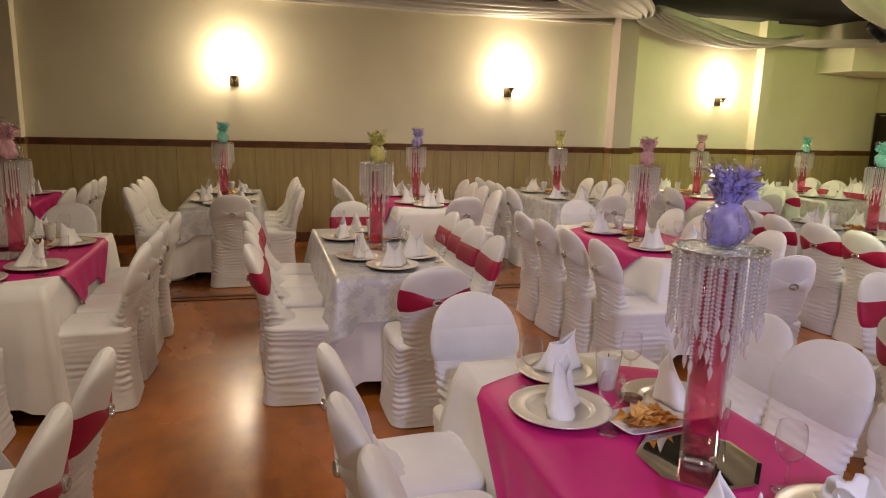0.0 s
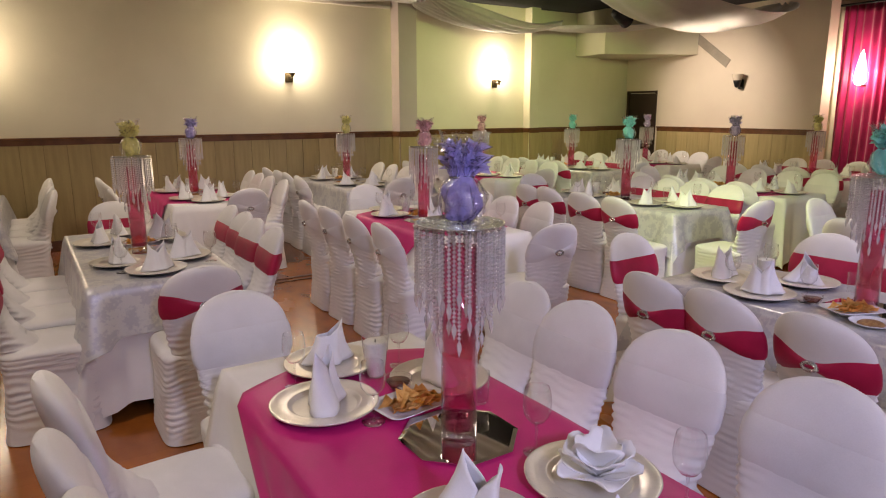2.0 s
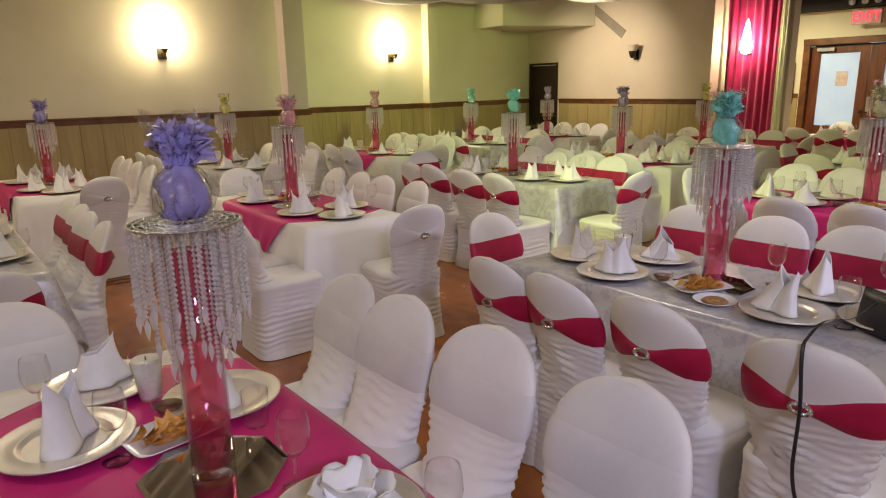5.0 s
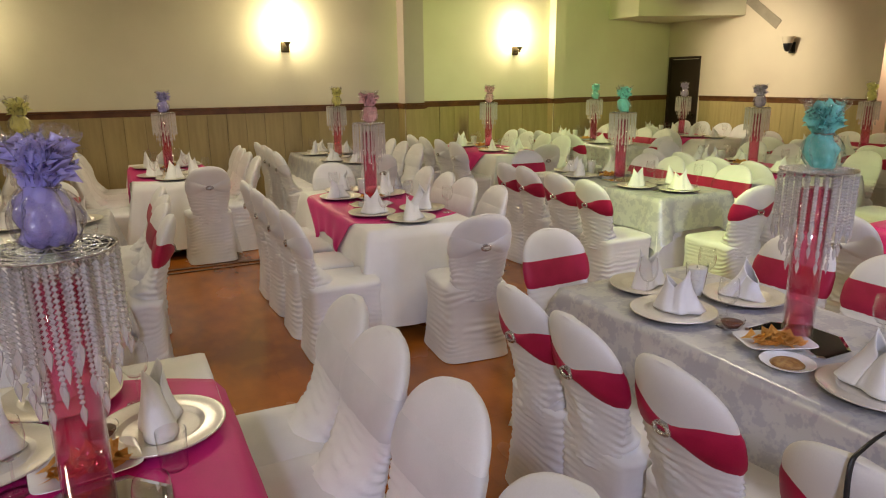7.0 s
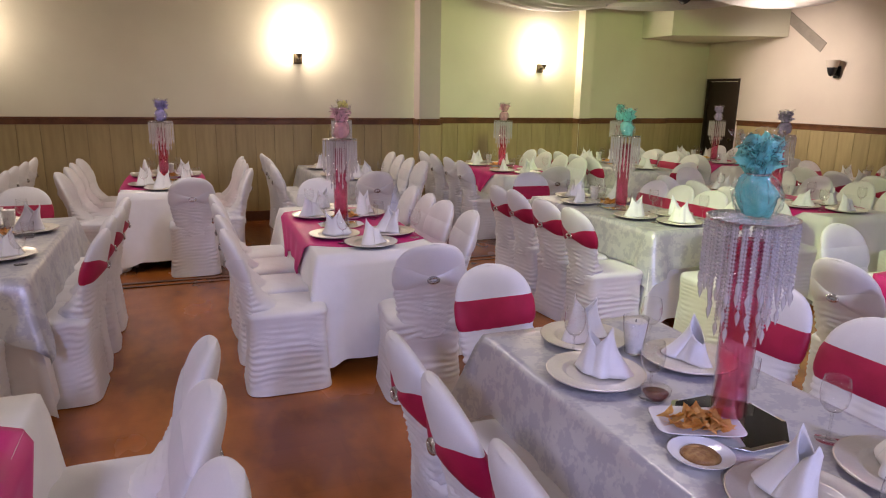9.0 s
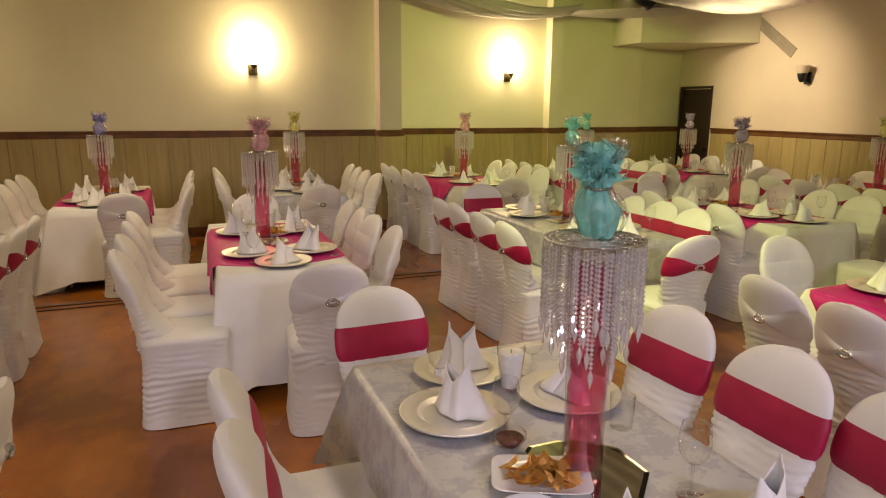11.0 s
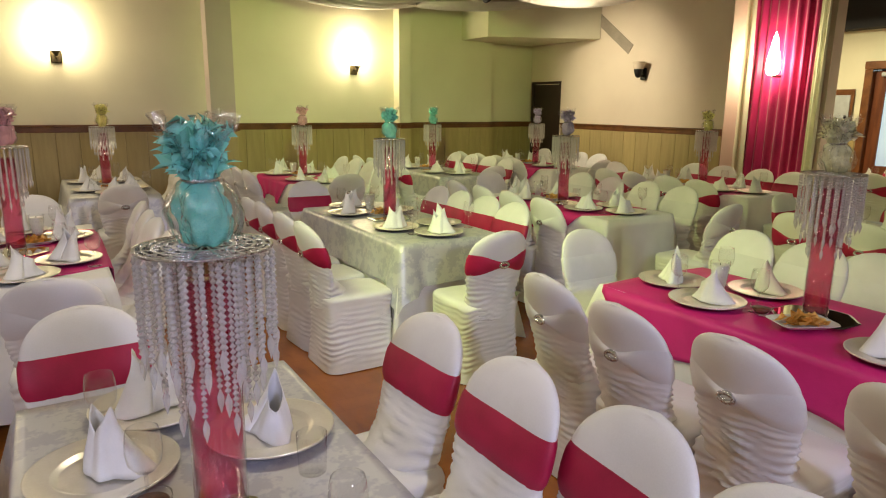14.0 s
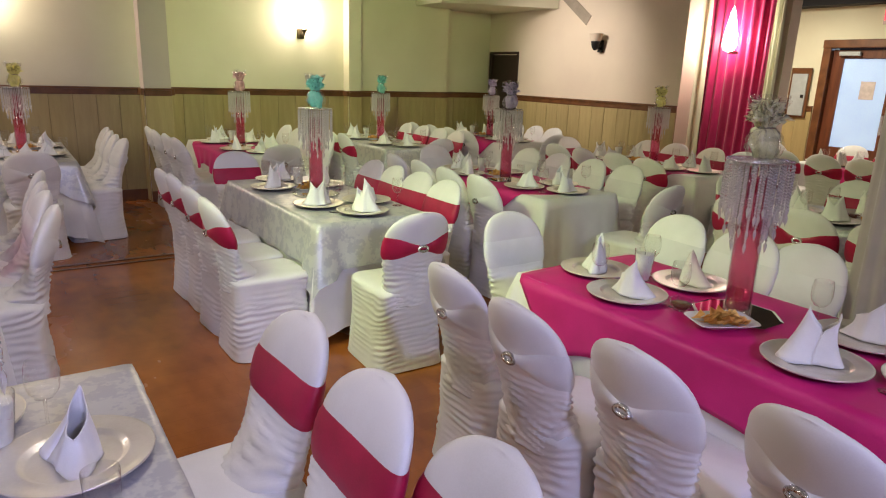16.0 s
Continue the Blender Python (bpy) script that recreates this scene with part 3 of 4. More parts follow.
for sx, sy in SCONCES:
    sconce(sx, sy, "bronze wall sconce with a glowing opal glass shade")
cs = thing("wall_sconce", "bright teardrop wall lamp against the magenta curtain", "wall lamp", pose(13.74, 5.77, 2.02), "wall sconces")
sh = put("shade", lathe("teardrop", [(0.0, -0.03), (0.06, -0.01), (0.085, 0.05), (0.08, 0.14), (0.055, 0.28), (0.03, 0.42), (0.0, 0.5)], CANDLELIGHT, 24), cs)
sh.visible_shadow = False
put("arm", box("arm", (0.26, 0.03, 0.03), BRONZE, (0.14, 0, -0.03), 0.005), cs)
spk = thing("wall_sconce", "unlit wall sconce with a tan shade on a black bracket", "wall lamp", pose(13.34, 7.45, 2.03))
put("backplate", box("backplate", (0.02, 0.10, 0.16), BLACK, (-0.01, 0, 0.03), 0.006), spk)
put("arm", box("arm", (0.11, 0.03, 0.03), BLACK, (-0.07, 0, 0.0), 0.006), spk)
put("cup", lathe("cup", [(0.0, -0.03), (0.03, -0.02), (0.05, 0.02), (0.062, 0.07), (0.065, 0.09), (0.058, 0.09), (0.03, 0.0)], BLACK, 20), spk, pose(-0.115, 0, 0.0))
put("shade", lathe("shade", [(0.062, 0.085), (0.078, 0.13), (0.092, 0.18), (0.096, 0.19), (0.09, 0.18), (0.074, 0.13), (0.058, 0.088)], WALL_EAST, 24, cap=False), spk, pose(-0.115, 0, 0.0), "tan frosted glass shade")



def curtain(name, x, y0, y1, z0, z1, mat, waves, depth, label, flare=0.0):
    def f(u, v):
        y = y0 + (y1 - y0) * u
        k = 1 - v
        w = math.sin(u * waves * 2 * math.pi + 1.2 * noise.noise(Vector((u * 4, k, 2.0))))
        return (x - depth * (0.5 + 0.5 * w) * (0.6 + 0.4 * k), y + flare * k * (0.5 - u) * -1, z0 + (z1 - z0) * v)
    return tagged(put(name, grid("curtain", f, waves * 14, 24, mat, 0.003)), label, "curtain")


curtain("curtain", 13.96, 5.36, 6.20, 0.02, 3.2, CURTAIN, 7, 0.07, "floor-length magenta sequin curtain on the beige wall")
curtain("curtain", 13.94, 6.20, 6.60, 0.02, 3.2, CREAM_CURTAIN, 3, 0.05, "cream side curtain hanging beside the magenta curtain", 0.12)
curtain("curtain", 13.94, 5.24, 5.36, 0.02, 3.1, CREAM_CURTAIN, 2, 0.05, "cream side curtain hanging beside the magenta curtain")
rod = thing("curtain_rod", "black curtain rod above the magenta curtain", "rod", pose(13.91, 5.24, 3.2, -90))
put("rod", lathe("rod", [(0.018, 0), (0.018, 1.32)], BLACK, 12), rod)
for k in (0, 1.32):
    put("finial", lathe("finial", [(0, -0.03), (0.028, -0.015), (0.03, 0.0), (0.02, 0.02)], BLACK, 12), rod, pose(0, 0, k))

col = thing("draped_column", "column wrapped in white voile standing among the tables", "column", pose(9.39, 1.99, 0))


def column_ring(k, n=48):
    z = H * k
    r = 0.085 + 0.03 * (1 - k) ** 2
    return [((r + 0.012 * math.sin(9 * a + 2 * k)) * math.cos(a), (r + 0.012 * math.sin(9 * a + 2 * k)) * math.sin(a), z) for a in [2 * math.pi * i / n for i in range(n)]]


put("drape", loops("drape", [column_ring(i / 16) for i in range(17)], DRAPE), col)
put("collar", lathe("collar", [(0.10, 2.9), (0.115, 2.91), (0.115, 2.97), (0.10, 2.98)], SILVER, 32), col)

# ---------------- furniture ----------------


def back_ring(z, off=0.0, n=44, ruche=True, lift=None, cut=1.0):
    k = (z - 0.40) / 0.52
    hw = 0.140 + 0.051 * min(1, max(0, (z - 0.44) / 0.25)) ** 0.9
    th = 0.058 - 0.014 * k
    if z > 0.78:
        q = min(1.0, (z - 0.78) / 0.14)
        hw *= max(0.06, (1 - q ** 1.9) ** 0.42)
        th *= max(0.35, (1 - q ** 3) ** 0.5)
    yc = -0.20 - 0.05 * k - 0.07 * k * k
    out = []
    for i, (px, py) in enumerate(squircle(hw + off, th + off, 2.0, n)):
        f = 0.017 * fold(px * 2, py, z, cut, 0.22 if py < 0 else 0.0) * max(0, min(1, (0.675 - z) / 0.05)) * (1 if py < 0.01 else 1.1) if ruche else 0
        length = math.hypot(px, py) or 1
        bow = 0.026 * (px / 0.18) ** 2
        if py < 0 and z < 0.70:
            bow += 0.022 * min(1, (0.70 - z) / 0.10) * -py / (th + off)
        if py > 0 and z < 0.66 and ruche:
            bow += 0.24 * ((0.66 - z) / 0.26) ** 2.2 * py / (th + off)
        out.append((px * (1 + f / length), yc + bow + py * (1 + f / length), z if lift is None else z + lift[i]))
    return out


def skirt_ring(k, cut=1.0, n=60):
    z = 0.455 * k
    flare = 0.02 * (1 - k) ** 2
    out = []
    for px, py in squircle(0.202 + flare, 0.222 + flare, 5.5, n):
        length = math.hypot(px, py)
        f = 0.011 * fold(px + 3 * cut, py, z, cut) * min(1, k * 4)
        side = 0.012 * math.sin(k * math.pi)
        out.append((px * (1 + (f - side) / length), py * (1 + (f - side) / length) - 0.005, z + (0.006 if k == 0 else 0)))
    return out


def seat_rings(cut):
    rings = [skirt_ring(i / 52, cut) for i in range(53)]
    for s, z in ((0.985, 0.466), (0.94, 0.474), (0.8, 0.480), (0.5, 0.484), (0.2, 0.485)):
        rings.append([(x * s, (y + 0.005) * s - 0.005, z + 0.003 * noise.noise(Vector((x * 9, y * 9, 1)))) for x, y in squircle(0.202, 0.222, 5, 60)])
    return rings


def sash_mesh(name, mat, half=0.064, zc=0.725):
    n = 44
    rows = []
    for j in range(7):
        v = j / 6 * 2 - 1
        ring = []
        for i in range(n):
            a = (2 * math.pi * i / n - 1.5 * math.pi + math.pi) % (2 * math.pi) - math.pi
            pinch = 1 - 0.72 * math.exp(-(a / 0.55) ** 2)
            z = zc + v * half * pinch
            b = back_ring(min(z, 0.80), 0.0006 + 0.009 * math.sqrt(1 - v * v) + 0.004 * (1 - abs(v)) * (1 - pinch), n, False)[i]
            ring.append((b[0], b[1], z))
        rows.append(ring)
    return loops(name, rows, mat, cap=False)


CUTS = (1.0, 1.37, 0.74)
SEAT_ME = [loops("seat_cover", seat_rings(c), CHAIR) for c in CUTS]
BACK_ME = [loops("back_cover", [back_ring(0.38 + 0.40 * i / 54, cut=c) for i in range(55)] + [back_ring(0.78 + 0.14 * math.sin(i / 14 * math.pi / 2), cut=c) for i in range(1, 15)], CHAIR) for c in CUTS]
SASH_ME, SASH_WHITE_ME = sash_mesh("sash", SASH), sash_mesh("sash_white", BAND, 0.066)


def ring_mesh(name, rx, rz, r, mat, seg=20, sub=6):
    rings = []
    for i in range(seg):
        a = 2 * math.pi * i / seg
        c, s = math.cos(a), math.sin(a)
        rings.append([((rx + r * math.cos(b)) * c, r * math.sin(b), (rz + r * math.cos(b)) * s) for b in [2 * math.pi * k / sub for k in range(sub)]])
    return loops(name, rings + [rings[0]], mat, cap=False)


BUCKLE_ME = ring_mesh("buckle", 0.027, 0.013, 0.009, SILVER)


def chair(name, sash, cut):
    label = "chair in a ruched white spandex cover with a magenta sash" if sash else "chair in a ruched white spandex cover with a white band"
    c = thing(name, label, "chair", None, "covered banquet chairs")
    put("seat", SEAT_ME[cut], c)
    back = put("backrest", BACK_ME[cut], c)
    put("sash", SASH_ME if sash else SASH_WHITE_ME, c, None, "magenta satin sash" if sash else "")
    put("buckle", BUCKLE_ME, c, pose(0, -0.318, 0.725, -10), "silver rhinestone buckle")
    return c


HX, HY, TOP = 0.365, 0.85, 0.730


def outline(hx, hy, n):
    """Points evenly round a rectangle with softened corners, with how near each is to a corner."""
    pts, per = [], 4 * (hx + hy)
    for i in range(n):
        d = per * i / n
        for ex, ey, dx, dy, ln in ((hx, -hy, 0, 1, 2 * hy), (hx, hy, -1, 0, 2 * hx), (-hx, hy, 0, -1, 2 * hy), (-hx, -hy, 1, 0, 2 * hx)):
            if d <= ln:
                corner = max(0, 1 - min(d, ln - d) / 0.16)
                pts.append((ex + dx * d, ey + dy * d, corner, i))
                break
            d -= ln
    return pts


def cloth_mesh(name, mat, drop, off, corner_drop=0.0, waves=0.012, seed=0):
    n, steps = 168, 9
    pts = outline(HX + off, HY + off, n)
    rings = []
    for s in (0.25, 0.7, 0.93):
        rings.append([(x * s, y * s, TOP + 0.006 + off * 0.5 + 0.002 * noise.noise(Vector((x * s * 4, y * s * 4, seed)))) for x, y, c, i in pts])
    rings.append([(x * 0.995, y * 0.997, TOP + 0.005 + off * 0.5) for x, y, c, i in pts])
    for j in range(1, steps + 1):
        k = j / steps
        ring = []
        for x, y, c, i in pts:
            length = drop + corner_drop * c ** 1.5 + 0.012 * noise.noise(Vector((x * 2, y * 2, seed)))
            out = 0.006 + k * (0.025 + 0.125 * c ** 1.3 * (0.65 + 0.35 * math.cos(i * 1.1 + seed))) + k * waves * math.sin(i * 0.55 + 3 * noise.noise(Vector((x * 3, y * 3, seed))))
            nx = math.copysign(1, x) if abs(x) > HX + off - 0.16 * c * c - 0.001 else 0
            ny = math.copysign(1, y) if abs(y) > HY + off - 0.16 * c * c - 0.001 else 0
            ring.append((x + nx * out, y + ny * out, max(0.012, TOP + 0.003 + off * 0.5 - length * k)))
        rings.append(ring)
    return close_top(loops(name, rings, mat, cap=False), n)


def close_top(me, n):
    bm = bmesh.new()
    bm.from_mesh(me)
    bm.verts.ensure_lookup_table()
    bm.faces.new([bm.verts[i] for i in range(n)])
    bmesh.ops.recalc_face_normals(bm, faces=bm.faces[:])
    bm.to_mesh(me)
    bm.free()
    me.shade_smooth()
    return me


def overlay_mesh(name, mat, y0, y1, seed, cut=0.2):
    """A square laid over the middle of a table, its corners hanging in points at the long sides."""
    hx, drop = HX + 0.016, 0.30

    def f(u, v):
        d = (u * 2 - 1) * (hx + drop)
        y = (y0 + (y1 - y0) * v) * (1 - cut * (min(abs(d), hx + 0.2) / hx) ** 1.6)
        over = max(0.0, abs(d) - hx)
        edge = 1 - min(v, 1 - v) * 2
        over *= 0.62 + 0.55 * edge ** 2.2
        y += (1 if v > 0.5 else -1) * -0.20 * (over / drop) * edge ** 2
        wave = 0.010 * math.sin(v * 26 + seed) * over / drop
        rise = 0.014 + 0.0015 * noise.noise(Vector((d * 5, y * 5, seed)))
        return (math.copysign(min(abs(d), hx) + (0.012 + 0.05 * over + wave + 0.006 if over > 0 else 0), d), y, TOP + rise - over)
    return grid(name, f, 44, 48, mat, 0.002)


CLOTH_ME = [cloth_mesh("tablecloth", CLOTH, 0.640, 0.012, 0.075, 0.010, s) for s in (1, 2)]
SILVER_ME = [cloth_mesh("silver_overlay", SILVER_CLOTH, 0.27, 0.020, 0.16, 0.008, s) for s in (3, 4)]
PINK_ME = [overlay_mesh("pink_overlay", PINK, -0.72, 0.76, s) for s in (1.0, 2.5)]
PINK_LONG_ME = overlay_mesh("pink_overlay", PINK, -0.86, 0.86, 4.0, 0.03)
TABLE_TOP_ME = box("tabletop", (2 * HX, 2 * HY, 0.03), WHITE, (0, 0, TOP - 0.018), 0.006)
LEG_ME = lathe("leg", [(0.014, 0.0), (0.016, 0.01), (0.016, TOP - 0.033)], GREY, 10)

# table settings
CHARGER_ME = lathe("charger", [(0, 0.0045), (0.094, 0.004), (0.100, 0.005), (0.108, 0.0135), (0.113, 0.0145), (0.118, 0.0135), (0.150, 0.0165), (0.160, 0.019), (0.165, 0.0185), (0.163, 0.013), (0.115, 0.002), (0.1, 0.0), (0, 0.0)], CHARGER, 48)
RIM_ME = lathe("foot_ring", [(0.10, -0.004), (0.15, 0.006), (0.152, 0.0085), (0.11, 0.001)], CHARGER_RIM, 40)


def napkin_mesh(name, seed):
    """A starched napkin standing as a mitre: two pointed ears over a cuff, one corner flaring over the plate."""
    r = random.Random(seed)
    peak, dip, lean = r.uniform(0.150, 0.175), r.uniform(0.085, 0.10), r.uniform(-0.02, 0.02)
    second = (0.88, 0.62, 0.95, 0.45)[seed % 4]
    flare = r.uniform(0.5, 1.2)

    def f(u, v):
        a = 2 * math.pi * u + math.pi / 2
        c, s = math.cos(a), math.sin(a)
        ear = (1 - abs(math.asin(max(-1, min(1, s)))) / (math.pi / 2)) ** 0.85
        top = dip + (peak * (1.0 if c > 0 else second) - dip) * ear
        flap = max(0.0, math.cos(a - flare)) ** 5 * 0.065 * (1 - v) ** 1.6 + max(0.0, math.cos(a - flare - 2.4)) ** 6 * 0.035 * (1 - v) ** 2
        crease = 1 + 0.16 * (abs((u * 5 + 0.13 * seed) % 1 * 2 - 1) - 0.5) + 0.10 * noise.noise(Vector((c * 1.5, s * 1.5, v * 1.5 + seed * 3)))
        rx, ry = 0.060 * (1 - 0.36 * v) * crease + flap, 0.046 * (1 - 0.58 * v) * crease + flap
        return (rx * c + lean * v * v + 0.008 * c * v ** 4, ry * s + 0.6 * lean * v, 0.003 + top * v ** 0.95)
    return grid(name, f, 40, 12, NAPKIN, 0.0022)


def rosette_mesh(name, seed):
    bm = bmesh.new()
    rnd = random.Random(seed)
    for tier, (count, reach, up) in enumerate(((5, 0.112, 0.040), (4, 0.088, 0.082), (3, 0.050, 0.098))):
        for k in range(count):
            a = 2 * math.pi * (k + 0.5 * tier) / count + rnd.uniform(-0.15, 0.15)
            m = pose(0, 0, 0.006 + tier * 0.012, 0, 0, math.degrees(a))
            rows = []
            for i in range(8):
                s = i / 7
                w = 0.062 * math.sin(math.pi * (0.14 + 0.76 * s)) ** 0.7 * min(1, 0.2 + s * 4)
                row = []
                for j in range(7):
                    q = j / 6 * 2 - 1
                    wob = min(1, s * 2) * 0.013 * noise.noise(Vector((q * 1.6 + k * 3, s * 2.2, tier * 5 + seed)))
                    row.append(bm.verts.new(m @ Vector((reach * (s - 0.12 * q * q * s) + wob, w * q + wob, wob + up * (s ** 1.2 - 0.35 * s ** 4) + 0.018 * q * q * (1 - s * 0.3) * min(1, s * 4) - (tier * 0.012 if i == 0 else 0)))))
                rows.append(row)
            for i in range(7):
                for j in range(6):
                    bm.faces.new((rows[i][j], rows[i + 1][j], rows[i + 1][j + 1], rows[i][j + 1]))
    bmesh.ops.smooth_vert(bm, verts=bm.verts[:], factor=0.4, use_axis_x=True, use_axis_y=True, use_axis_z=True)
    bmesh.ops.solidify(bm, geom=bm.faces[:], thickness=0.002)
    bmesh.ops.remove_doubles(bm, verts=bm.verts[:], dist=0.0008)
    for vert in bm.verts:
        if vert.co.length > 0.14:
            vert.co *= 0.125 / vert.co.length
    return from_bm(name, bm, NAPKIN, True)


NAPKIN_ME = [napkin_mesh("napkin", s) for s in range(4)]
ROSETTE_ME = rosette_mesh("rosette", 5)
BOWL_ME = lathe("bowl", [(0.003, 0.085), (0.02, 0.090), (0.034, 0.11), (0.038, 0.135), (0.036, 0.165), (0.032, 0.185), (0.0308, 0.1858)], GLASS, 24, cap=False)
STEM_ME = lathe("stem", [(0.008, 0.004), (0.004, 0.02), (0.0035, 0.06), (0.0045, 0.0848)], GLASS, 12)
FOOT_ME = lathe("foot", [(0.0, 0.0), (0.033, 0.0), (0.034, 0.002), (0.008, 0.0038)], GLASS, 24)
TUMBLER_ME = lathe("tumbler", [(0.0, 0.004), (0.028, 0.0), (0.032, 0.004), (0.036, 0.10), (0.0345, 0.101)], GLASS, 24, cap=False)
CANDLE_ME = lathe("candle", [(0.0, 0.004), (0.027, 0.004), (0.029, 0.006), (0.041, 0.118), (0.039, 0.123), (0.02, 0.119), (0, 0.118)], WAX, 24)
WICK_ME = lathe("wick", [(0.002, 0.118), (0.0015, 0.13)], BLACK, 6)
HOLDER_ME = lathe("candle_glass", [(0.0, 0.0), (0.030, 0.0), (0.032, 0.003), (0.0465, 0.138), (0.0445, 0.139)], GLASS, 24, cap=False)


def tray_mesh():
    rings = []
    for hx, hy, z in ((0.085, 0.055, 0.0), (0.09, 0.06, 0.003), (0.118, 0.082, 0.018), (0.121, 0.085, 0.0185), (0.119, 0.083, 0.0205), (0.09, 0.06, 0.006), (0.03, 0.02, 0.005)):
        rings.append([(x, y, z) for x, y in squircle(hx, hy, 6, 40)])
    return loops("tray", rings, CHINA)


def chip_mesh(seed):
    """A curled three-cornered chip."""
    r = random.Random(seed)
    bm = bmesh.new()
    s, curl = r.uniform(0.030, 0.038), r.uniform(0.004, 0.010)
    vs = [bm.verts.new(p) for p in ((-s, -s * 0.6, curl), (s, -s * 0.55, curl * 0.7), (0.1 * s, s, curl), (0, -s * 0.6, 0.0), (s * 0.55, 0.2 * s, 0.0), (-s * 0.5, 0.2 * s, -0.001), (0, 0, -0.002))]
    for f in ((0, 3, 6), (3, 1, 6), (1, 4, 6), (4, 2, 6), (2, 5, 6), (5, 0, 6)):
        bm.faces.new([vs[i] for i in f])
    bmesh.ops.solidify(bm, geom=bm.faces[:], thickness=0.0018)
    return from_bm("chip", bm, CHIP)


TRAY_ME, CHIP_ME = tray_mesh(), [chip_mesh(k) for k in range(4)]
DIPBOWL_ME = lathe("dip_bowl", [(0.0, 0.002), (0.026, 0.0), (0.03, 0.003), (0.045, 0.03), (0.046, 0.042), (0.043, 0.0425)], GLASS, 28, cap=False)
DIPFILL_ME = lathe("dip", [(0.0, 0.0065), (0.025, 0.0075), (0.039, 0.0285), (0.0, 0.0285)], DIP, 24)
SAUCER_ME = lathe("saucer", [(0, 0.003), (0.055, 0.004), (0.082, 0.014), (0.085, 0.015), (0.083, 0.012), (0.056, 0.0), (0, 0.0)], CHINA, 32)
PASTE_ME = lathe("paste", [(0.052, 0.0045), (0.042, 0.013), (0.02, 0.018), (0, 0.019)], MUSTARD, 20)

# centrepiece
RIM_Z = 0.59


def octagon(r, z):
    return [(r * math.cos(math.pi / 8 + math.pi / 4 * i), r * math.sin(math.pi / 8 + math.pi / 4 * i), z) for i in range(8)]


MIRROR_ME = loops("mirror", [octagon(0.168, 0.0), octagon(0.170, 0.002), octagon(0.170, 0.0045), octagon(0.157, 0.0065), octagon(0.05, 0.0066)], MIRROR, smooth=False)
VASE_ME = lathe("vase", [(0.0, 0.022), (0.043, 0.022), (0.044, 0.004), (0.0485, 0.0), (0.050, 0.003), (0.050, RIM_Z), (0.0475, RIM_Z + 0.001)], GLASS, 32, cap=False)
WATER_ME = lathe("pink_water", [(0, 0.0235), (0.0465, 0.0245), (0.0465, 0.53), (0, 0.53)], LIQUID, 28)


def flat_ring(r, w, z, name):
    return lathe(name, [(r - w, z), (r, z), (r, z + 0.005), (r - w, z + 0.005), (r - w, z)], SILVER, 40)


def bead_strand(name, count, drop):
    prof, step = [(0.0006, 0.004)], drop / count
    for k in range(count):
        z = -step * k
        prof += [(0.0012, z), (0.0062, z - step * 0.5)]
    prof += [(0.0012, -drop), (0.0070, -drop - 0.014), (0.0062, -drop - 0.026), (0.0004, -drop - 0.046)]
    return lathe(name, prof, CRYSTAL, 6, True)


STRAND = {"outer": bead_strand("strand", 16, 0.175), "short": bead_strand("strand", 13, 0.145), "middle": bead_strand("strand", 21, 0.235), "inner": bead_strand("strand", 26, 0.29)}


def pouch_mesh(colour, seed):
    """A slumped ball of tulle, gathered at the top."""
    rings, n, m = [], 34, 16
    for k in range(m + 1):
        v = k / m
        r = 0.050 * math.sin(math.pi * (0.12 + 0.80 * v)) ** 0.7
        z = 0.112 * (0.5 - 0.5 * math.cos(math.pi * v))
        ring = []
        for i in range(n):
            a = 2 * math.pi * i / n
            d = Vector((math.cos(a), math.sin(a), z * 16 + seed))
            q = 1 + 0.42 * noise.noise(d * 1.3) + 0.22 * noise.noise(d * 3.1) + 0.09 * math.sin(a * 9 + seed) * v ** 2
            ring.append((r * q * math.cos(a) + 0.012 * v, r * q * 0.92 * math.sin(a), z + 0.008 * noise.noise(d * 2 + Vector((5, 0, 0)))))
        rings.append(ring)
    return loops("pouch", rings, FEATHER[colour])


def plume_mesh(colour, seed, count=64):
    """Broad crumpled petals of tulle fanning out from the neck."""
    bm = bmesh.new()
    rnd = random.Random(seed)
    for k in range(count):
        a = 2 * math.pi * k / count * 2.6 + rnd.uniform(-0.3, 0.3)
        lean, tall, wide = rnd.uniform(0.05, 0.62), rnd.uniform(0.05, 0.135), rnd.uniform(0.008, 0.026)
        twist, rows = rnd.uniform(-0.8, 0.8), 7
        grid_v = []
        for j in range(rows + 1):
            v = j / rows
            out = 0.022 * (1 - 0.5 * v) + 0.080 * lean * v ** 1.5
            z = tall * (v - (0.12 + 0.25 * lean) * v ** 3.5)
            w = wide * (0.35 + 0.65 * math.sin(math.pi * min(0.80, 0.12 + 0.72 * v)) ** 0.8)
            line = []
            for i in range(6):
                u = i / 5 * 2 - 1
                sx = u * w
                d = out + 0.010 * math.sin(u * 5 + k + v * 4) * v + 0.050 * v * noise.noise(Vector((u * 1.6 + k, v * 4, seed)))
                b = a + twist * v * 0.5
                zz = z + 0.022 * noise.noise(Vector((u * 1.8, v * 2.5 + k, seed + 4))) * v - 0.012 * u * u * v
                line.append(bm.verts.new((d * math.cos(b) - sx * math.sin(b), d * math.sin(b) + sx * math.cos(b), zz)))
            grid_v.append(line)
        for j in range(rows):
            for i in range(5):
                bm.faces.new((grid_v[j][i], grid_v[j][i + 1], grid_v[j + 1][i + 1], grid_v[j + 1][i])).smooth = True
    return from_bm("plume", bm, FEATHER[colour], True)


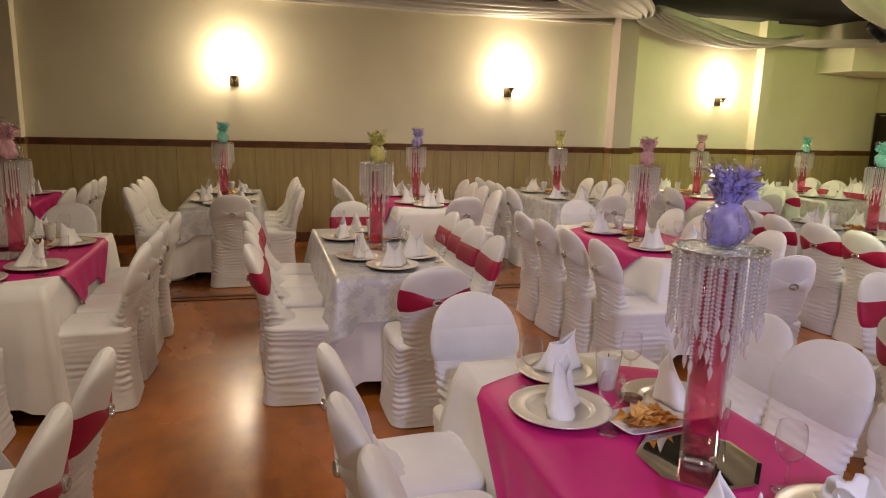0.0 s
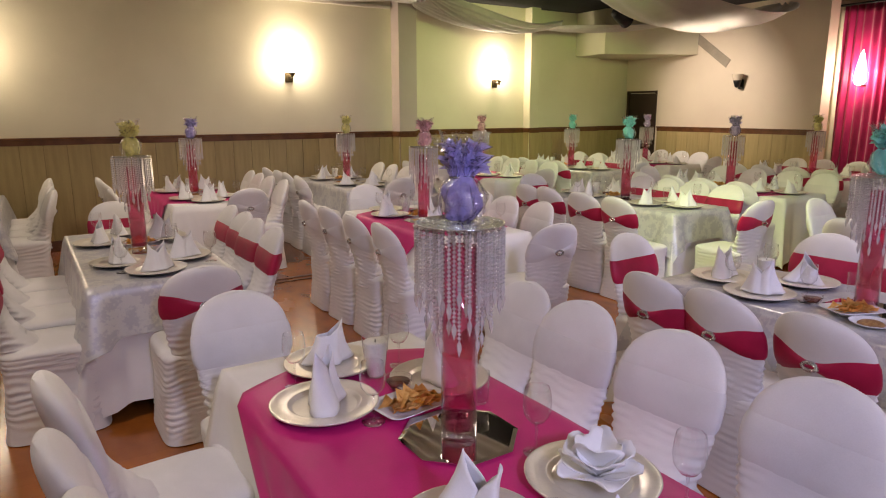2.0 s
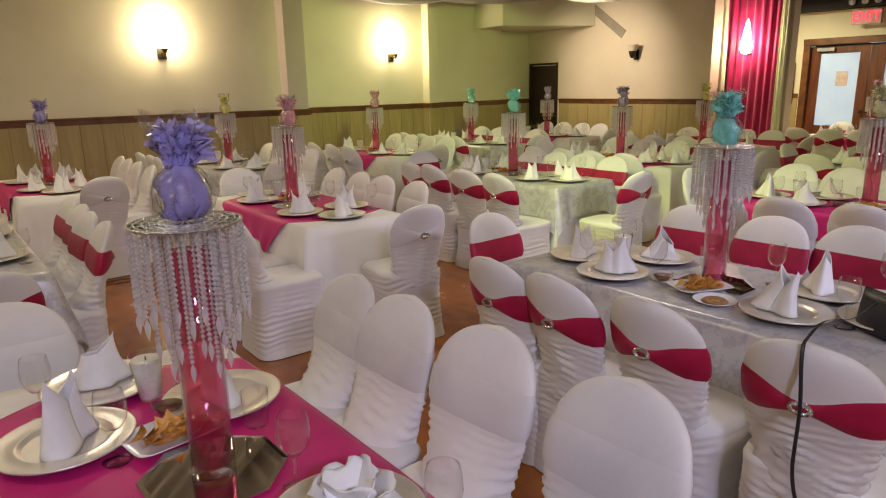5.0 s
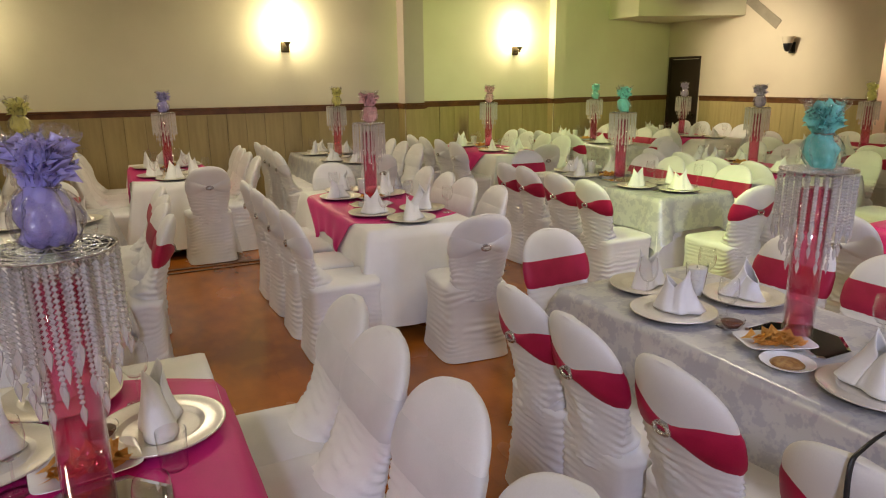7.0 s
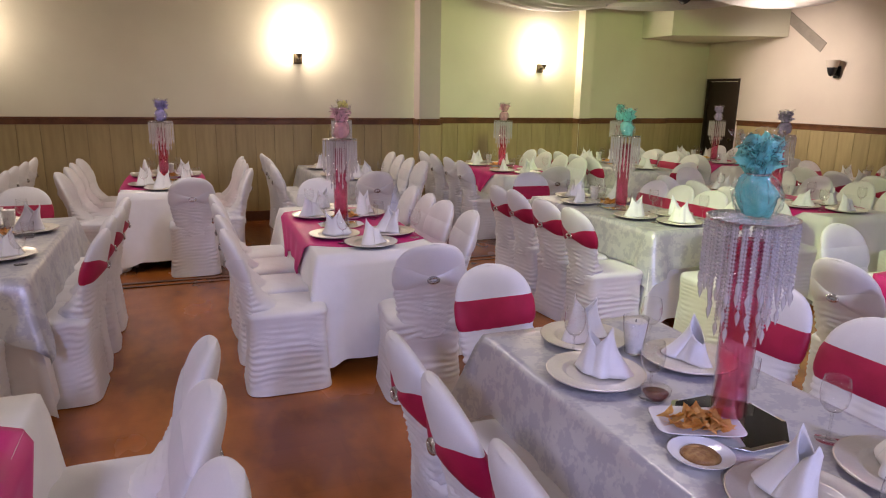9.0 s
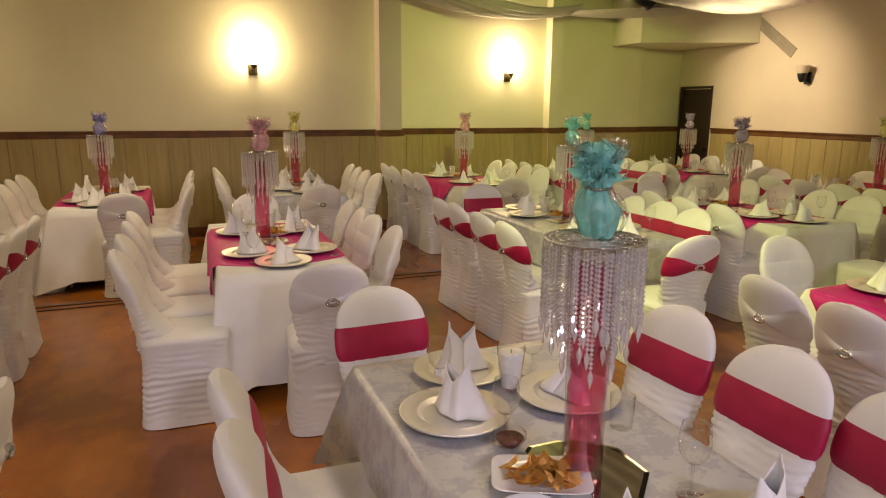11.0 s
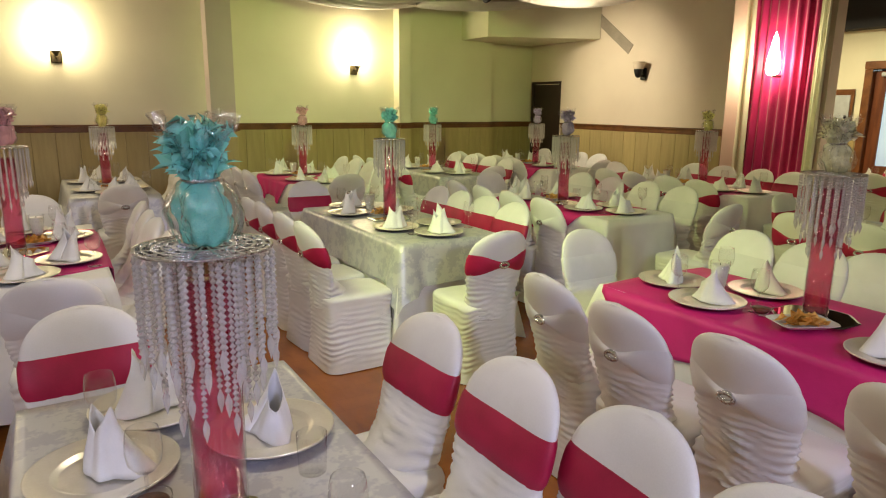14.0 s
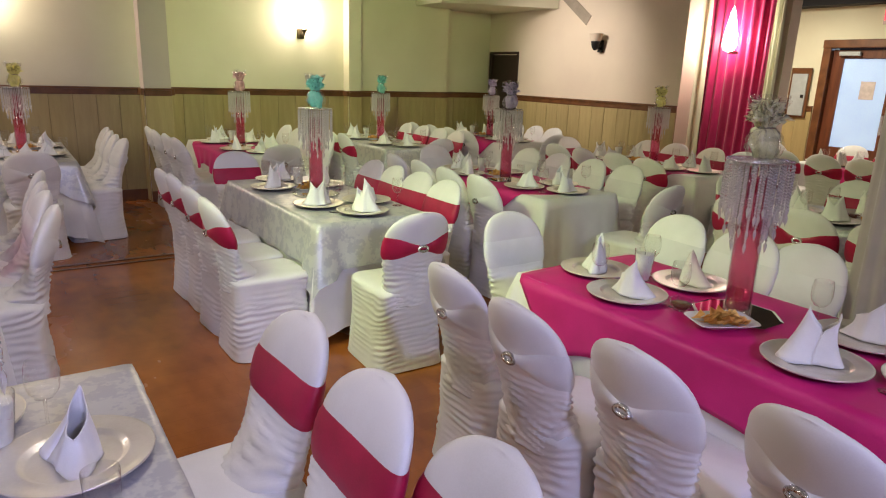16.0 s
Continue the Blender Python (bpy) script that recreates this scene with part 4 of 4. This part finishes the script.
def wrap_mesh(seed):
    """Clear crinkled film round the ball, pinched at the tie and flaring above it."""
    rings, n, m = [], 40, 22
    for k in range(m + 1):
        v = k / m
        z = 0.006 + 0.212 * v
        r = 0.062 * math.sin(math.pi * min(1, 0.22 + v * 1.36)) ** 0.6 if v < 0.5 else 0.0
        r = max(r, 0.027 + max(0.0, v - 0.56) ** 1.1 * 0.095)
        rings.append([(r * q * math.cos(a) + 0.012 * v, r * q * math.sin(a), z + 0.010 * v * math.sin(a * 3 + seed))
                      for a in [2 * math.pi * i / n for i in range(n)]
                      for q in [1 + (0.10 + 0.25 * max(0, v - 0.5)) * math.sin(a * 8 + 3 * v + seed) + 0.16 * noise.noise(Vector((math.cos(a) * 3, math.sin(a) * 3, z * 40 + seed)))]])
    return loops("cellophane", rings, CELLO, cap=False, smooth=False)


WRAP_ME = wrap_mesh(4)
TIE_ME = ring_mesh("tie", 0.029, 0.029, 0.004, SILVER, 18, 6)
FAVOURS = {}
for i, c in enumerate(FEATHER):
    FAVOURS[c] = (pouch_mesh(c, i + 1), plume_mesh(c, i + 3))

counts = {}


def first_or_copy(key, m, make):
    """The first of a kind is built, the later ones are copies with all parts."""
    if key in counts:
        return copy_thing(counts[key], m)
    counts[key] = make()
    counts[key].matrix_basis = m
    return counts[key]


def make_vase():
    v = thing("crystal_vase", "tall glass cylinder of pink water with a crystal bead chandelier rim", "vase", None, "table centrepieces")
    put("cylinder", VASE_ME, v)
    put("water", WATER_ME, v, None, "rose-pink tinted water")
    rim = put("rim", flat_ring(0.118, 0.006, RIM_Z, "rim"), v, None, "silver wire rim")
    put("rim_ring", flat_ring(0.088, 0.005, RIM_Z, "rim_ring"), rim)
    put("rim_ring", flat_ring(0.055, 0.008, RIM_Z, "rim_ring"), rim)
    spoke = box("spoke", (0.116, 0.004, 0.004), SILVER, (0.06, 0, RIM_Z + 0.003))
    for k in range(16):
        put("spoke", spoke, rim, pose(0, 0, 0, 0, 0, 22.5 * k))
    put("rim_ring", flat_ring(0.104, 0.003, RIM_Z, "rim_ring"), rim)
    put("rim_ring", flat_ring(0.072, 0.003, RIM_Z, "rim_ring"), rim)
    for count, radius, kinds in ((28, 0.115, ("outer", "short")), (18, 0.088, ("middle", "outer")), (14, 0.062, ("inner", "middle"))):
        for k in range(count):
            a = 2 * math.pi * (k + 0.5 * (count % 4 == 2)) / count
            put("strand", STRAND[kinds[k % 2]], v, pose(radius * math.cos(a), radius * math.sin(a), RIM_Z - 0.008))
    return v


def make_favour(colour):
    f = thing("favour_bag", "%s tulle favour pouch with a ruffled plume in cellophane" % colour, "favour", None, "tulle favours")
    put("pouch", FAVOURS[colour][0], f)
    tagged(put("plume", FAVOURS[colour][1], f, pose(0.010, 0, 0.100)), kind="stuff")
    put("cellophane", WRAP_ME, f, None, "clear crinkled cellophane wrap")
    put("tie", TIE_ME, f, pose(0.008, 0, 0.110, 90), "silver ribbon tie")
    return f


def make_charger():
    c = thing("charger_plate", "champagne silver charger plate laid on the table", "plate", None, "charger plates")
    put("dish", CHARGER_ME, c)
    put("foot_ring", RIM_ME, c)
    return c


def make_wine():
    g = thing("wine_glass", "clear stemmed wine glass standing on the table", "glass", None, "wine glasses")
    put("bowl", BOWL_ME, g)
    put("stem", STEM_ME, g)
    put("foot", FOOT_ME, g)
    return g


def make_candle():
    c = thing("pillar_candle", "white candle filling a flared clear glass cup", "candle", None, "candles")
    put("wax", CANDLE_ME, c)
    put("wick", WICK_ME, c)
    put("holder", HOLDER_ME, c)
    return c


def make_chips():
    t = thing("chip_tray", "white rectangular dish heaped with corn chips", "food", None, "chip dishes")
    put("dish", TRAY_ME, t)
    r = random.Random(11)
    for k in range(36):
        d, a = math.sqrt(r.random()), r.uniform(0, 6.283)
        put("chip", CHIP_ME[k % 4], t, pose(0.088 * d * math.cos(a), 0.056 * d * math.sin(a), 0.014 + 0.034 * (k / 36) * (1 - d * 0.7), r.uniform(-32, 32), r.uniform(-32, 32), r.uniform(0, 360)))
    return t


def make_dip():
    d = thing("dip_bowl", "small glass bowl of dark red dip", "bowl", None, "dip bowls")
    put("bowl", DIPBOWL_ME, d)
    put("dip", DIPFILL_ME, d)
    return d


def make_saucer():
    d = thing("dip_saucer", "white saucer holding a mound of brown dip", "saucer")
    put("saucer", SAUCER_ME, d)
    put("paste", PASTE_ME, d)
    return d


def make_table(k):
    t = thing("banquet_table", "rectangular folding banquet table under a long cloth", "table", None, "banquet tables")
    put("tabletop", TABLE_TOP_ME, t)
    for sx in (-1, 1):
        for sy in (-1, 1):
            put("leg", LEG_ME, t, pose(sx * 0.29, sy * 0.66, 0))
    return t


rnd = random.Random(3)


def place(me, name, m, label, category, group):
    return tagged(put(name, me, None, m), label, category, group)


SIDE = (-0.62, -0.19, 0.24, 0.67)


def laid_table(x, y, style, colour, sashes, left=0.57, right=0.50, near=(0.0, -1.14), far=(0.0, 0.98), ls=SIDE, rs=SIDE, v=(0, 0), detail=2):
    """A table at (x, y) with cloth, chairs and settings. style: 'pink', 'long' or 'silver'; near and far: the end chairs; v: the vase's place."""
    tilt = rnd.uniform(-0.6, 0.6)
    base = pose(x, y, 0, 0, 0, tilt)
    first_or_copy("table", base, lambda: make_table(0))
    place(CLOTH_ME[rnd.randrange(2)], "tablecloth", base, "floor-length white tablecloth with folded corners on a banquet table", "tablecloth", "tablecloths")
    zt = TOP + 0.016
    if style == "silver":
        place(SILVER_ME[rnd.randrange(2)], "table_overlay", base, "silver-grey satin overlay draped over a white tablecloth", "table overlay", "silver overlays")
        zt = TOP + 0.020
    elif style == "long":
        place(PINK_LONG_ME, "table_overlay", base, "hot pink satin overlay covering the whole table", "table overlay", "pink overlays")
    elif style == "pink":
        place(PINK_ME[rnd.randrange(2)], "table_overlay", base, "hot pink satin overlay square across a white tablecloth", "table overlay", "pink overlays")

    def seat(px, py, turn, sash):
        m = base @ pose(px + rnd.uniform(-0.02, 0.02), py + rnd.uniform(-0.02, 0.02), 0, 0, 0, turn + rnd.uniform(-5, 5))
        cut = rnd.randrange(3)
        first_or_copy(("chair", sash, cut), m, lambda: chair("banquet_chair", sash, cut))
    for side, places, turn in ((-left, ls, -90), (right, rs, 90)):
        for s in places:
            along, out = s if isinstance(s, tuple) else (s, 0.0)
            seat(side + out, along, turn, sashes)
    if near:
        seat(near[0], near[1], 0, sashes)
    if far:
        seat(far[0], far[1], 180, sashes)
    cz = base @ Matrix.Translation((v[0], v[1], zt + 0.002))
    first_or_copy("mirror", cz, lambda: tagged(put("mirror_tile", MIRROR_ME), "octagonal mirror plate lying under a glass vase", "mirror", "mirror tiles"))
    first_or_copy("vase", cz @ pose(0, 0, 0.007, 0, 0, rnd.uniform(0, 45)), make_vase)
    first_or_copy("favour_" + colour, cz @ pose(0.005, -0.005, 0.007 + RIM_Z + 0.010, rnd.uniform(-5, 5), rnd.uniform(-5, 5), rnd.uniform(0, 360)), lambda: make_favour(colour))
    cz = base @ Matrix.Translation((0, 0, zt + 0.002))
    spots = [(-0.19, 0.37, 0), (0.20, 0.36, 0), (-0.17, -0.38, 0), (0.20, -0.38, 0), (-0.05, 0.68, 90), (0.0, -0.68, 90)]
    for k, (px, py, turn) in enumerate(spots):
        m = cz @ pose(px + rnd.uniform(-0.01, 0.01), py + rnd.uniform(-0.02, 0.02), 0.004, 0, 0, rnd.uniform(0, 360))
        first_or_copy("charger", m, make_charger)
        nm = cz @ pose(px, py, 0.010, 0, 0, rnd.uniform(0, 360))
        if style == "pink" and k == 3 and detail == 3:
            tagged(put("napkin", ROSETTE_ME, None, nm), "white napkin folded like a rose on a charger plate", "napkin", "napkins")
        else:
            tagged(put("napkin", NAPKIN_ME[rnd.randrange(4)], None, nm), "white linen napkin folded to a point on a charger plate", "napkin", "napkins")
    for gx, gy in ((-0.12, 0.19), (-0.20, 0.55), (0.15, -0.20), (0.30, -0.58), (0.14, 0.55), (-0.16, -0.60)):
        first_or_copy("wine", cz @ pose(gx + rnd.uniform(-0.02, 0.02), gy + rnd.uniform(-0.02, 0.02), 0), make_wine)
    first_or_copy("tumbler", cz @ pose(0.22, 0.14, 0), lambda: tagged(put("tumbler", TUMBLER_ME), "clear glass tumbler standing on the table", "glass", "tumblers"))
    first_or_copy("candle", cz @ pose(0.05, 0.50, 0), make_candle)
    first_or_copy("chips", cz @ pose(0.03, 0.225, 0, 0, 0, 8) if detail != 4 else cz @ pose(-0.14, -0.03, 0.008, 0, 0, -25), make_chips)
    first_or_copy("dip", cz @ pose(0.06, 0.36, 0) if detail != 4 else cz @ pose(-0.13, 0.155, 0), make_dip)


# row along the walk
laid_table(1.50, 1.95, "silver", "pink", True, right=0.55, near=None)
laid_table(3.95, 1.94, "pink", "purple", False, 0.59, 0.56, None, (-0.20, 0.90), (-0.52, -0.14, 0.25, 0.66), (-0.59, -0.11, 0.30, 0.68), (0.05, -0.005), 3)
laid_table(6.21, 1.95, "silver", "teal", True, 0.53, 0.51, None, (-0.16, 0.93), (-0.70, -0.26, 0.14, 0.52), ((-0.66, 0.04), (-0.29, 0.05), 0.08, 0.52), (-0.02, -0.025), 4)
laid_table(8.62, 2.15, "long", "cream", False, 0.59, 0.44, None, (-0.1, 0.98), ((-0.74, 0.02), -0.25, (0.18, -0.09), (0.62, -0.03)), (0.14, 0.46, 0.85), (0.03, 0.02), 4)
laid_table(11.1, 2.55, "silver", "purple", True)
# middle row
laid_table(1.35, 5.10, "pink", "pink", False, right=0.54)
laid_table(3.62, 5.10, "silver", "yellow", True, 0.57, 0.42, (0.09, -1.11), (0, 0.98), (-0.70, -0.22, 0.20, 0.60), (-0.58, -0.2, 0.15, 0.55))
laid_table(5.83, 5.14, "pink", "pink", False, 0.57, 0.38, (0.15, -1.16), (0, 0.98), (-0.84, -0.37, 0.10, 0.49), (-0.6, -0.2, 0.18, 0.6), (-0.05, 0.0))
laid_table(8.18, 5.13, "silver", "teal", True, 0.64, 0.36, (-0.07, -1.18), (-0.2, 0.98), (-0.69, -0.27, 0.18, 0.50), (-0.70, -0.32, 0.05, 0.41), (0, 0.04))
laid_table(10.0, 5.19, "pink", "mauve", False, 0.50, 0.5, (0.2, -1.2), v=(-0.07, 0))
laid_table(12.2, 5.5, "pink", "yellow", True, 0.5, 0.5, v=(0.13, 0.06))
# row below the sconces
laid_table(0.25, 8.2, "pink", "pink", False, far=None)
laid_table(2.42, 8.2, "silver", "teal", False, 0.6, 0.5, (0.1, -0.95), None)
laid_table(4.56, 7.98, "pink", "purple", False, 0.55, 0.5, (0.25, -0.95), None)
laid_table(6.5, 8.3, "silver", "yellow", False, 0.55, 0.5, far=None)
laid_table(8.6, 8.3, "pink", "pink", False, 0.55, 0.5, far=None)
laid_table(10.43, 8.38, "silver", "teal", True, 0.5, 0.5, far=None)
laid_table(12.3, 8.5, "pink", "mauve", False, far=None, right=0.45)
laid_table(14.6, 4.2, "pink", "pink", True)

# loose things on the silver table
first_or_copy("saucer", pose(5.98, 1.80, TOP + 0.022), make_saucer)
BAG_SIZE = 0.72
purse = thing("handbag", "black leather handbag resting on the silver tablecloth", "handbag", pose(6.08, 1.24, TOP + 0.022, 0, 0, 60))


def bag_ring(k, n=32):
    s = 1 - 0.35 * k ** 2
    return [(x, y, 0.19 * k + (0.012 * math.cos(2 * math.pi * i / n * 2) * k)) for i, (x, y) in enumerate(squircle(0.15 * (1 - 0.15 * k), 0.055 * s, 3, n))]


put("body", loops("bag_body", [[tuple(BAG_SIZE * q for q in p) for p in bag_ring(i / 8)] for i in range(9)], LEATHER), purse)
put("flap", box("flap", (0.16, 0.012, 0.065), LEATHER, (0, -0.037, 0.095), 0.005, True), purse)
put("clasp", box("clasp", (0.03, 0.01, 0.02), SILVER, (0, -0.045, 0.072), 0.004), purse)


def strap_mesh(points, w, name):
    rings = []
    for i, p in enumerate(points):
        p = Vector(p)
        rings.append([tuple(p + Vector(d) * w) for d in ((0.4, 1, 0), (-0.4, 1, 0), (-0.4, -1, 0), (0.4, -1, 0))])
    return loops(name, rings, LEATHER)


BAG = purse.matrix_basis.inverted()
KNOTS = [Vector(p) for p in ((6.05, 1.26, 0.87), (5.80, 1.24, 0.88), (5.52, 1.22, 0.945), (5.385, 1.21, 0.935), (5.345, 1.205, 0.90), (5.335, 1.19, 0.74), (5.31, 1.18, 0.56), (5.305, 1.14, 0.45), (5.31, 1.07, 0.415), (5.325, 1.02, 0.45), (5.33, 1.01, 0.50))]
strap = []
for k in range(len(KNOTS) - 1):
    a, b, c, d = KNOTS[max(0, k - 1)], KNOTS[k], KNOTS[k + 1], KNOTS[min(len(KNOTS) - 1, k + 2)]
    for s in range(6):
        t = s / 6
        strap.append(BAG @ (0.5 * (2 * b + (c - a) * t + (2 * a - 5 * b + 4 * c - d) * t * t + (3 * b - a - 3 * c + d) * t ** 3)))
put("strap", strap_mesh(strap, 0.005, "strap"), purse)
